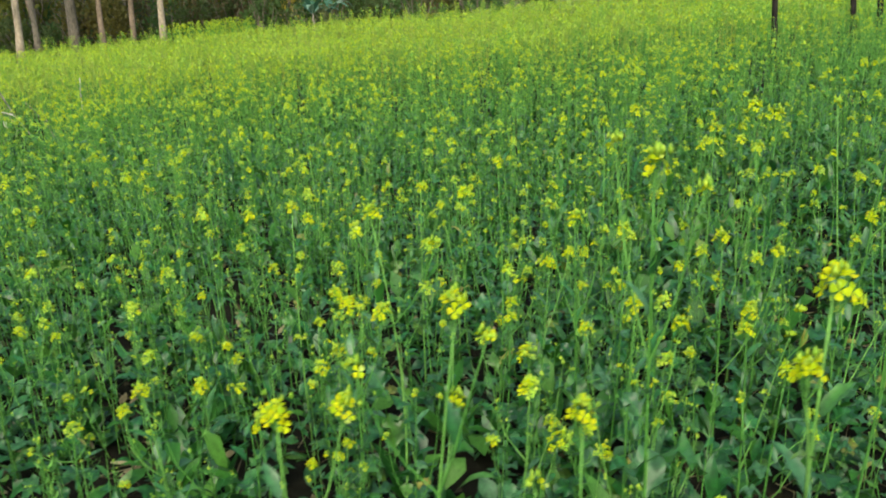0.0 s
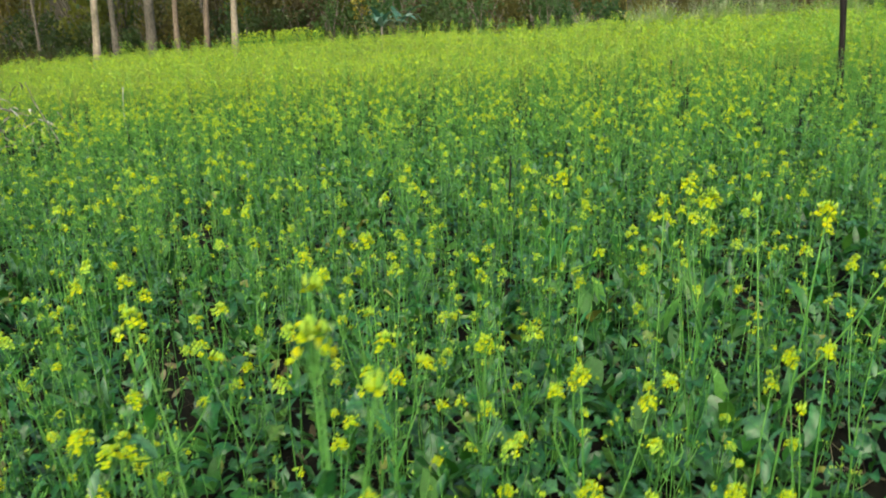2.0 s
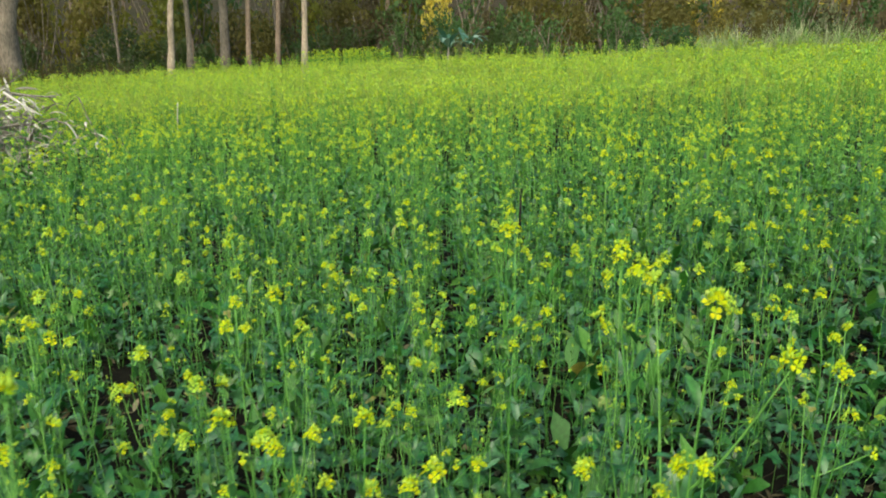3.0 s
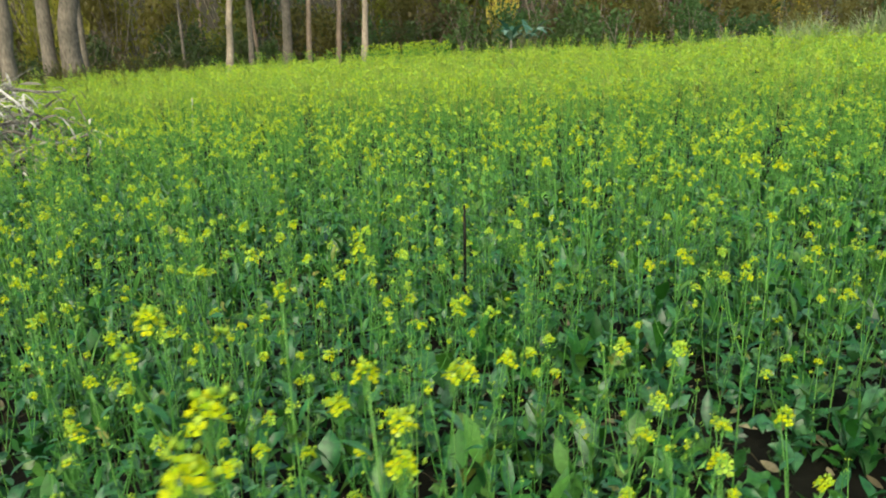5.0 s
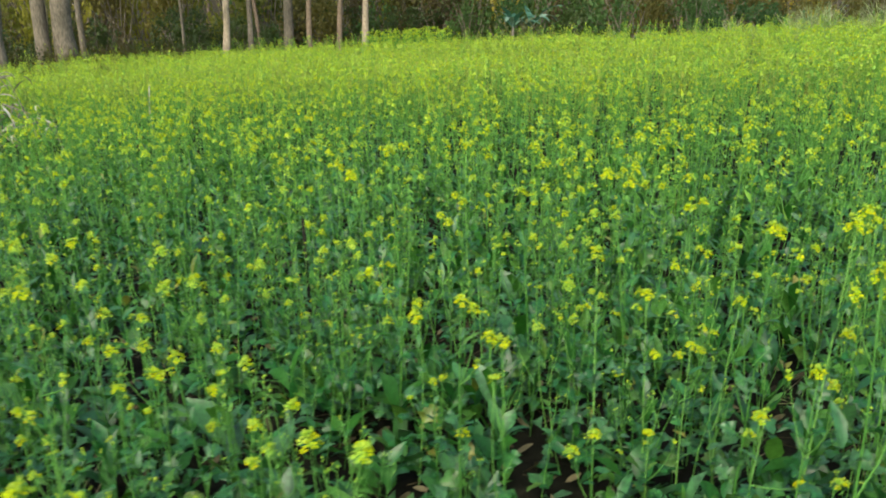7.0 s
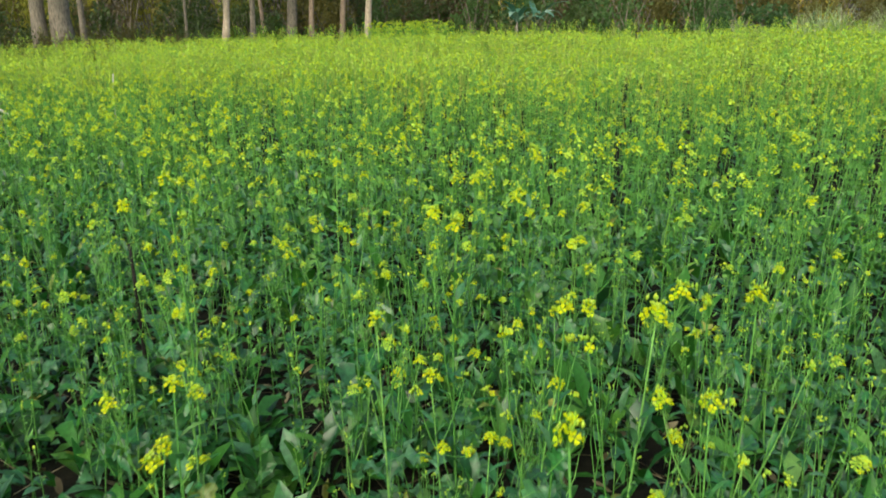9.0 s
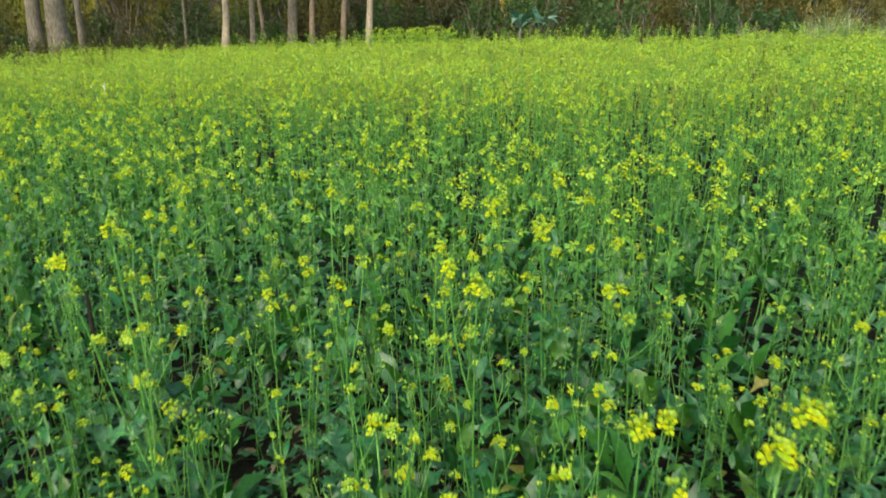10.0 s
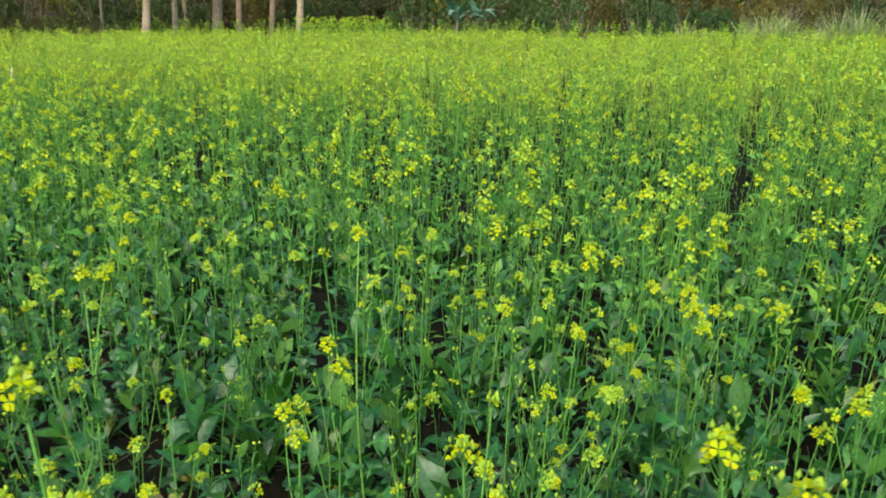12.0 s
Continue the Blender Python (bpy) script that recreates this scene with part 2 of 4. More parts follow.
def leaf(rng, length, width, seg=5, droop=0.9, fold=0.25, lobes=0.0, stalk=0.15):
    """A leaf along +x: a stalk, a blade folded at the midrib, waved and lobed at the rim, sinking to its tip."""
    s = np.linspace(0, 1, seg + 1)
    ang = 0.35 - droop * s ** 1.3
    step = length / seg
    x = np.concatenate([[0], np.cumsum(np.cos(ang[:-1]) * step)])
    z = np.concatenate([[0], np.cumsum(np.sin(ang[:-1]) * step)])
    u = np.clip((s - stalk) / (1 - stalk), 0, 1)
    w = width * 0.5 * np.sin(np.pi * u ** 0.75) ** 0.75 + 0.0012
    notch = 1 - 0.55 * lobes * (0.5 + 0.5 * np.cos(u * 2 * np.pi * 3.6)) * (1 - 0.75 * u) if seg > 6 else 1.0
    side = [w * notch * (1 + 0.6 * lobes * rng.uniform(-0.7, 0.5, seg + 1)) for _ in (0, 1)]
    wave = [rng.uniform(-0.18, 0.18, seg + 1) * w for _ in (0, 1)]
    mid = np.stack([x, 0 * x, z], 1)
    left = np.stack([x, side[0], z + fold * side[0] + wave[0]], 1)
    right = np.stack([x, -side[1], z + fold * side[1] + wave[1]], 1)
    v = np.concatenate([mid, left, right])
    n, f = seg + 1, []
    for i in range(seg):
        f += [[i, i + 1, n + i + 1], [i, n + i + 1, n + i], [i, 2 * n + i, 2 * n + i + 1], [i, 2 * n + i + 1, i + 1]]
    return v, f


def lobed_leaf(rng, length, width, droop, fold, seg):
    """A lower mustard leaf along +x: a ribbed stalk with small side lobes, then one broad toothed and waved lobe."""
    s = np.linspace(0, 1, seg + 1)
    ang = 0.45 - droop * s ** 1.4
    step = length / seg
    x = np.concatenate([[0], np.cumsum(np.cos(ang[:-1]) * step)])
    z = np.concatenate([[0], np.cumsum(np.sin(ang[:-1]) * step)])
    u = np.clip((s - 0.36) / 0.64, 0, 1)
    blade = 0.5 * width * np.sin(np.pi * u ** 0.62) ** 0.7
    blade[-1] = 0.002
    tabs = 0.20 * width * np.clip(np.sin(s * 2 * np.pi * 6.6 - 0.8), 0, 1) * (s > 0.1) * (s < 0.42)
    teeth = 1 + 0.22 * np.where(np.arange(seg + 1) % 2, 1, -1)
    v, rows = [np.stack([x, 0 * x, z], 1)], []
    for sign in (1, -1):
        w = np.maximum(blade * teeth * rng.uniform(0.7, 1.2, seg + 1), tabs * rng.uniform(0.5, 1.2, seg + 1)) + 0.0014
        lift = (rng.uniform(-0.45, 0.45, seg + 1) + 0.5 * np.sin(s * 19 + rng.uniform(0, 6.28))) * w
        v.append(np.stack([x, sign * w * 0.55, z + fold * w * 0.55 + 0.15 * lift], 1))
        v.append(np.stack([x + 0.12 * w, sign * w, z + 0.6 * fold * w + lift], 1))
    n, f = seg + 1, []
    for i in range(seg):
        for a, b, flip in ((0, 1, 0), (1, 2, 0), (0, 3, 1), (3, 4, 1)):
            q = [a * n + i, a * n + i + 1, b * n + i + 1, b * n + i]
            f += [[q[0], q[1], q[2]], [q[0], q[2], q[3]]] if not flip else [[q[2], q[1], q[0]], [q[3], q[2], q[0]]]
    return np.concatenate(v), f


def flower(rng, r, detail):
    """Four rounded petals in a cross, slightly cupped; far off, a folded square."""
    v, f = [], []
    if detail == 2:
        return np.array([(r, 0, 0), (0, r, r * 0.5), (-r, 0, 0), (0, -r, r * 0.5)]), [[0, 1, 2], [0, 2, 3]]
    start = rng.uniform(0, np.pi)
    for k in range(4):
        a = start + k * np.pi / 2
        c, s = np.cos(a), np.sin(a)
        up = r * rng.uniform(0.05, 0.45)
        pts = [(0.06, 0, 0), (0.5, 0.34, up * 0.5), (0.88, 0.5, up * 0.9), (1.06, 0.17, up), (1.06, -0.17, up), (0.88, -0.5, up * 0.9), (0.5, -0.34, up * 0.5)] if detail else [(0.05, 0, 0), (0.8, 0.5, up), (1.1, 0, up), (0.8, -0.5, up)]
        b = len(v)
        v += [(r * (x * c - y * s), r * (x * s + y * c), z) for x, y, z in pts]
        f += [[b, b + i, b + i + 1] for i in range(1, len(pts) - 1)]
    return np.array(v), f


OCTA = np.array([(1, 0, 0), (-1, 0, 0), (0, 1, 0), (0, -1, 0), (0, 0, 1), (0, 0, -1)], float)
OCTA_F = [(0, 2, 4), (2, 1, 4), (1, 3, 4), (3, 0, 4), (2, 0, 5), (1, 2, 5), (3, 1, 5), (0, 3, 5)]
STEM_K, LEAF_K, PETAL_K, BUD_K, POD_K = range(5)
PLANT_MATERIALS = [STEM, BLUE_LEAF, PETAL, BUD, POD]
# Set for the far crop: lighter greens, with haze painted in by colour.
FAR_MATERIALS = [STEM, POD, PETAL, BUD, HAZED_SEEDING]


def facing(d, rng):
    """A turn that leads +z to the direction d."""
    d = np.asarray(d, float) / np.linalg.norm(d)
    q = Vector((0, 0, 1)).rotation_difference(Vector(d))
    return np.array(q.to_matrix() @ Matrix.Rotation(rng.uniform(0, 6.28), 3, "Z"))


def flower_head(rng, flowers, size, detail):
    """A dome of open flowers on short stalks round a knot of buds."""
    out = Bits()
    for k in range(flowers):
        a = k * 2.4 + rng.uniform(-0.3, 0.3)
        u = (k + 0.6) / flowers
        d = np.array([np.cos(a) * np.sqrt(u), np.sin(a) * np.sqrt(u), 1.15 - 1.05 * u + rng.uniform(-0.1, 0.1)])
        at = d * np.array([size * 0.85, size * 0.85, size * 1.2]) + np.array([0, 0, -size * 1.1])
        face = facing(d + np.array([0, 0, 0.5]) + rng.normal(0, 0.25, 3), rng)
        v, f = flower(rng, rng.uniform(0.0076, 0.0096) if detail == 1 else rng.uniform(0.0085, 0.011), detail)
        knot = detail != 1 and k % 5 in (1, 3)
        out.add(v @ face.T * (1.25 if knot else 1.0) + at, f, BUD_K if knot else PETAL_K)
        if detail == 1:
            root = np.array([0, 0, -size * (1.3 + 1.0 * u)])
            out.add(*tube([root, root * 0.5 + at * 0.5 + np.array([0, 0, -0.002]), at], [0.0011, 0.0009, 0.0008], 3, False), STEM_K)
    for k in range(8 if detail == 1 else 4 if detail == 0 else 2):
        at = rng.normal(0, 0.45, 3) * size * np.array([1, 1, 0.4]) + np.array([0, 0, size * 0.22])
        r = rng.uniform(0.0026, 0.0042) * (1 if detail == 1 else 1.6)
        out.add(OCTA * np.array([r, r, r * 1.9]) + at, OCTA_F, BUD_K)
    return out


def pods(rng, count, height, reach, detail):
    """Thin upright pods round a stem, from its foot at 0 up."""
    out = Bits()
    for k in range(count):
        z = height * (k + rng.uniform(0, 0.8)) / count
        a = k * 2.4 + rng.uniform(-0.4, 0.4)
        d = np.array([np.cos(a), np.sin(a), rng.uniform(0.5, 1.1)])
        l = reach * rng.uniform(0.6, 1.1)
        p0 = np.array([0, 0, z])
        p1, p2 = p0 + d * l * 0.4, p0 + d * l * 0.6 + np.array([0, 0, l * 0.55])
        if detail:
            out.add(*tube([p0, p1, p2], [0.0006, 0.0012, 0.0005], 3, False), STEM_K)
        else:
            w = np.array([-d[1], d[0], 0]) * 0.0009
            out.add([p0, p1 + w, p2, p1 - w], [(0, 1, 2), (0, 2, 3)], STEM_K)
    return out


def bent(rng, foot, top, seg, sway):
    t = np.linspace(0, 1, seg + 1)[:, None]
    off = rng.normal(0, sway, 3) * np.array([1, 1, 0])
    return np.asarray(foot) * (1 - t) + np.asarray(top) * t + off * np.sin(np.pi * t)


def set_at(turn, at, size=1.0):
    m = Matrix.Translation(Vector(at)) @ Matrix([list(r) for r in turn]).to_4x4()
    return m @ Matrix.Scale(size, 4)


# ---- ground ----


def ground_z(x, y):
    """A field that falls away gently, levels out in the wood and rises behind it."""
    x, y = np.asarray(x, float), np.asarray(y, float)
    yy = np.where(y < 38, y, 38 + 10 * np.tanh((y - 38) / 19.0))
    xx = 48 * np.tanh(x / 48.0)
    z = 0.05 + 0.06 * (xx - 2.72) - 0.08 * (np.maximum(yy, -45) - 4.08)
    return z + 0.05 * np.maximum(y - 72, 0)


def ridge(x, y):
    return 0.025 * np.sin(x * 7.1 + 1.3 * np.sin(y * 2.3)) * np.sin(y * 5.3 + x) + 0.012 * np.sin(x * 23 + y * 17) * np.sin(y * 29 - x * 11)


axis = np.unique(np.concatenate([np.linspace(-7, 7, 141), np.linspace(-44, 44, 41), np.linspace(-160, 160, 25), np.linspace(-900, 900, 13)]).round(3))
gx, gy = np.meshgrid(axis, axis + 5)
gz = ground_z(gx, gy) + ridge(gx, gy) * (np.hypot(gx, gy - 5) < 20)
N = len(axis)
idx = np.arange(N * N).reshape(N, N)
q = np.stack([idx[:-1, :-1], idx[:-1, 1:], idx[1:, 1:], idx[1:, :-1]], -1).reshape(-1, 4)
gf = np.concatenate([q[:, :3], q[:, [0, 2, 3]]])
mid_x, mid_y = gx.ravel()[gf].mean(1), gy.ravel()[gf].mean(1)
wood_floor = ((mid_y > 34.9) | (mid_x < -20.8)).astype(int)      # leaf litter under the trees
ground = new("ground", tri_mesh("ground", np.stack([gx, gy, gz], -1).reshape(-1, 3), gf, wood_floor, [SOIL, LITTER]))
tagged(ground, "dark damp soil of a gently sloping field", "ground", kind="structure")

# ---- single mustard plants beside the way ----


def ribbed(blade, seg=10):
    """A blade with its pale midrib standing out on top."""
    v, f = blade
    mid = v[:seg + 1]
    half = np.array([0, 1, 0]) * np.linspace(0.0017, 0.0004, seg + 1)[:, None]
    up = np.array([0, 0, 0.0012])
    i = np.arange(seg)[:, None]
    n = seg + 1
    strip = np.concatenate([i + [0, 1, n + 1], i + [0, n + 1, n]])
    return Bits().add(v, f, 0).add(np.concatenate([mid - half + up, mid + half + up]), strip, 1)


LEAVES = [bits_mesh("leaf", ribbed(lobed_leaf(R, R.uniform(0.095, 0.125), R.uniform(0.042, 0.078), R.uniform(0.6, 1.9), R.uniform(0.1, 0.5), 10)), [BLUE_LEAF, STEM]) for _ in range(10)]
SLIM_LEAVES = [bits_mesh("upper_leaf", Bits().add(*leaf(R, 0.09, R.uniform(0.018, 0.030), 6, R.uniform(0.2, 1.2), 0.35, 0.3, 0.02)), [BLUE_LEAF]) for _ in range(5)]
HEADS = [bits_mesh("flower_head", flower_head(R, k, s, 1), PLANT_MATERIALS) for k, s in ((9, 0.019), (11, 0.022), (13, 0.024), (16, 0.026), (7, 0.017))]
TIPS = [bits_mesh("bud_tip", flower_head(R, 2, 0.012, 1), PLANT_MATERIALS) for _ in range(2)]
FLOWERS = [bits_mesh("flower", Bits().add(*flower(R, R.uniform(0.0078, 0.0098), 1), 0), [PETAL]) for _ in range(4)]


def head_on(rng, parent, m, size, flowers):
    """A flower head whose open flowers are pieces of their own."""
    core, spots = Bits(), []
    for k in range(flowers):
        a = k * 2.4 + rng.uniform(-0.3, 0.3)
        u = (k + 0.6) / flowers
        d = np.array([np.cos(a) * np.sqrt(u), np.sin(a) * np.sqrt(u), 1.15 - 1.05 * u + rng.uniform(-0.1, 0.1)])
        at = d * np.array([size * 0.85, size * 0.85, size * 1.2]) + np.array([0, 0, -size * 1.1])
        root = np.array([0, 0, -size * (1.3 + 1.0 * u)])
        core.add(*tube([root, root * 0.5 + at * 0.5 + np.array([0, 0, -0.002]), at], [0.0011, 0.0009, 0.0008], 3, False), STEM_K)
        spots.append((d, at))
    for k in range(12):
        at = rng.normal(0, 0.45, 3) * size * np.array([1, 1, 0.4]) + np.array([0, 0, size * 0.22])
        r = rng.uniform(0.0026, 0.0042)
        core.add(OCTA * np.array([r, r, r * 1.9]) + at, OCTA_F, BUD_K)
    head = part("flower_head", bits_mesh("flower_head", core, PLANT_MATERIALS), parent, "bright yellow flower head with green buds", m)
    for d, at in spots:
        part("flower", FLOWERS[rng.integers(4)], head, "", set_at(facing(d + np.array([0, 0, 0.5]) + rng.normal(0, 0.25, 3), rng), at))
    return head


PODS = [bits_mesh("pod_spray", pods(R, k, 0.16, 0.045, True), PLANT_MATERIALS) for k in (6, 8, 11)]


TALL = 0.88      # height to which the plants are modelled


def mustard_plant(rng, branches, heads, leaves, label, pieces=False):
    """One plant, leafy all the way up to its flowers."""
    thing = tagged(new("mustard_plant"), label, "mustard plant", "mustard plants beside the way")
    stems = Bits()
    main = bent(rng, (rng.normal(0, 0.04), rng.normal(0, 0.04), -0.03), (0, 0, 0.96 * TALL), 7, 0.018)
    stems.add(*tube(main, np.linspace(0.0042, 0.0016, 8), 5), 0)
    ends = [main[-1]]
    for k in range(branches):
        i = rng.integers(3, 6)
        a = k * 2.4 + rng.uniform(-0.5, 0.5)
        out = rng.uniform(0.05, 0.13)
        end = main[i] + np.array([np.cos(a) * out, np.sin(a) * out, 0])
        end[2] = rng.uniform(0.74, 0.97) * TALL
        b = bent(rng, main[i], end, 4, 0.008)
        b[1:4, :2] += (end[:2] - main[i][:2]) * np.array([[0.14], [0.16], [0.1]])
        stems.add(*tube(b, np.linspace(0.0023, 0.0012, 5), 4), 0)
        ends.append(end)
    part("stem", bits_mesh("stem", stems, [STEM]), thing)
    for k, e in enumerate(ends):
        lean = facing((rng.normal(0, 0.15), rng.normal(0, 0.15), 1), rng)
        if k < heads and pieces:
            head_on(rng, thing, set_at(lean, e + np.array([0, 0, 0.02]), rng.uniform(0.8, 1.05)), rng.uniform(0.019, 0.025), int(rng.integers(9, 13)))
        elif k < heads:
            part("flower_head", HEADS[rng.integers(len(HEADS))], thing, "bright yellow flower head", set_at(lean, e + np.array([0, 0, 0.02]), rng.uniform(0.75, 1.1)))
        else:
            part("bud_tip", TIPS[rng.integers(2)], thing, "", set_at(lean, e + np.array([0, 0, 0.01])))
        if rng.random() < 0.6:
            part("pod_spray", PODS[rng.integers(3)], thing, "", set_at(np.eye(3), e - np.array([0, 0, 0.13]), rng.uniform(0.55, 0.8)))
    leaves += 5
    for k in range(leaves):
        u = (k + 0.5) / leaves
        z = (0.04 + 0.80 * u ** 1.1) * TALL
        at = main[0] * (1 - z / TALL) + main[-1] * z / TALL
        at[2] = z
        a = k * 2.4 + rng.uniform(-0.5, 0.5)
        if u < 0.74:
            part("leaf", LEAVES[rng.integers(10)], thing, "", set_at(spun(a, rng.uniform(0.0, 0.85), rng.normal(0, 0.35)), at, rng.uniform(0.65, 1.2) * (1.12 - 0.6 * u)))
        else:
            part("upper_leaf", SLIM_LEAVES[rng.integers(5)], thing, "", set_at(spun(a, rng.uniform(0.3, 1.0)), at, rng.uniform(0.5, 0.9)))
    return thing


FLOWERING = "flowering mustard plant with yellow heads and lobed blue-green leaves"
SPARSE = "tall mustard plant with one yellow flower head and thin seed pods"
BUDDING = "leafy green mustard plant in bud, rooted in dark soil"
kinds = [mustard_plant(R, 3, 3, 9, FLOWERING), mustard_plant(R, 4, 4, 8, FLOWERING), mustard_plant(R, 2, 2, 10, FLOWERING), mustard_plant(R, 3, 2, 8, FLOWERING),
         mustard_plant(R, 2, 1, 8, SPARSE), mustard_plant(R, 3, 1, 9, SPARSE), mustard_plant(R, 1, 1, 10, SPARSE),
         mustard_plant(R, 2, 0, 12, BUDDING), mustard_plant(R, 3, 0, 10, BUDDING),
         mustard_plant(R, 1, 1, 10, SPARSE, True), mustard_plant(R, 2, 2, 10, FLOWERING, True), mustard_plant(R, 2, 1, 9, SPARSE, True), mustard_plant(R, 2, 2, 9, FLOWERING, True)]

# Flowering plants that stand out: plan x, y and height.
TALL_FIRST = [(2.336, -0.768, 1.136), (2.656, -0.688, 1.28), (1.856, -0.608, 1.056), (2.144, -0.512, 1.2), (2.48, -0.256, 1.36), (1.344, -0.112, 0.848), (2.48, -0.08, 1.008), (2.816, -0.048, 0.816), (1.792, 0.16, 0.944), (1.456, 0.192, 0.688), (3.056, 0.224, 0.864), (2.8, 0.256, 0.832), (1.824, 0.352, 1.136), (2.368, 0.4, 1.072), (2.768, 0.464, 0.976), (3.232, 0.464, 1.04), (2.608, 0.496, 0.656), (2.192, 0.56, 0.72), (3.168, 0.608, 0.896), (3.232, 0.624, 1.28), (2.304, 0.688, 0.848), (2.528, 0.704, 0.944), (2.736, 0.896, 0.736), (1.424, 0.912, 1.024), (2.128, 1.056, 1.104), (3.536, 1.136, 0.96)]
TALL_SECOND = [(3.072, 1.168, 1.184), (2.72, 1.344, 0.88), (1.808, 1.36, 0.96), (3.12, 1.552, 0.992), (2.64, 1.584, 1.168), (2.32, 1.664, 0.864), (2.976, 1.712, 1.056), (2.624, 1.856, 0.768), (3.648, 1.904, 0.752), (2.48, 1.92, 0.48), (2.56, 2.08, 1.056), (1.888, 2.096, 0.736), (3.008, 2.096, 0.896), (3.648, 2.288, 0.784), (3.52, 2.448, 0.656), (1.904, 2.528, 0.672), (0.992, 2.656, 0.88), (2.384, 2.768, 0.976), (2.656, 2.96, 0.752), (4.256, 3.056, 1.088), (3.52, 3.088, 0.848), (2.384, 3.12, 0.688), (4.08, 3.232, 0.672), (4.192, 3.376, 0.736), (3.296, 3.376, 0.832)]
TALL_THIRD = [(3.136, 3.52, 0.496), (3.776, 3.632, 0.368), (4.24, 3.68, 1.024), (3.008, 3.696, 0.688), (4.048, 3.728, 0.992), (4.352, 3.728, 0.832), (3.728, 3.744, 0.768), (3.568, 3.776, 0.88), (3.856, 3.808, 0.592), (2.8, 3.936, 1.152), (4.4, 3.952, 0.992), (3.488, 4.032, 0.608), (2.432, 4.08, 0.368), (2.528, 4.24, 0.752), (3.568, 4.24, 1.008), (3.616, 4.272, 0.592), (3.152, 4.304, 0.944), (1.824, 4.352, 0.528), (3.824, 4.384, 0.72), (2.416, 4.496, 0.448), (2.736, 4.576, 0.736), (2.336, 4.688, 0.704), (2.08, 4.752, 0.944), (2.688, 4.848, 0.768), (3.728, 4.976, 0.784)]
TALL_LAST = [(3.12, 5.024, 0.688), (3.136, 5.168, 0.464), (2.56, 5.2, 0.976), (3.136, 5.216, 0.768), (3.376, 5.28, 0.88), (3.424, 5.296, 1.056), (1.616, 5.44, 0.88), (3.12, 5.44, 0.88), (3.28, 5.488, 0.816), (1.44, 5.536, 0.928), (3.232, 5.536, 0.608), (3.328, 5.6, 0.976), (2.384, 5.936, 0.56), (0.72, 5.936, 0.832), (0.256, 6.064, 0.704), (3.824, 6.352, 0.832), (1.568, 6.416, 0.784), (3.04, 6.528, 0.8), (3.296, 6.64, 0.528), (2.464, 7.2, 0.528), (3.36, 7.36, 0.4), (0.8, 7.456, 0.336), (1.584, 7.744, 0.768), (2.88, 7.76, 0.944), (0.144, 8.352, 0.64)]
WAY = np.array([(2.24, -2.08), (3.2, -0.72), (3.52, 0.56), (4.112, 1.488), (4.48, 2.16), (4.24, 2.656), (3.44, 3.392)])


def off_way(x, y):
    """How far a spot lies from the trodden line."""
    p = np.stack(np.broadcast_arrays(x, y), -1)[..., None, :]
    a, d = WAY[:-1], WAY[1:] - WAY[:-1]
    t = np.clip(((p - a) * d).sum(-1) / (d * d).sum(-1), 0, 1)
    return np.linalg.norm(p - a - t[..., None] * d, axis=-1).min(-1)


def stand(x, y, height):
    tall = height / (0.974 * TALL)
    size = 0.55 + 0.45 * tall
    turn = Matrix.Rotation(R.uniform(0, 6.28), 4, "Z")
    return Matrix.Translation((x, y, float(ground_z(x, y)))) @ turn @ Matrix.Diagonal((size, size, tall, 1))


used = set()


def place(k, x, y, height):
    m = stand(x, y, height)
    if k in used:
        copy_thing(kinds[k], m @ Matrix.Diagonal((*kinds[k].scale, 1)).inverted())
    else:
        used.add(k)
        kinds[k].matrix_basis = m


for i, (x, y, z) in enumerate(TALL_FIRST + TALL_SECOND + TALL_THIRD + TALL_LAST):
    place((9, 2, 10, 3, 11, 0, 12, 5, 10)[i % 9], x, y, z)
NEAR_BOX = (0.32, 5.28, -0.8, 6.4)
made = 0
while made < 140:
    x, y = R.uniform(NEAR_BOX[0], NEAR_BOX[1]), R.uniform(NEAR_BOX[2], NEAR_BOX[3])
    o = off_way(x, y)
    if o < 0.2:
        continue
    h = R.uniform(0.34, 0.76) if o > 0.6 else R.uniform(0.28, 0.5)
    place(int(R.choice(9, p=[0.02, 0.01, 0.04, 0.05, 0.13, 0.11, 0.14, 0.26, 0.24])), x, y, h)
    made += 1

# ---- the rest of the crop, as joined growth ----


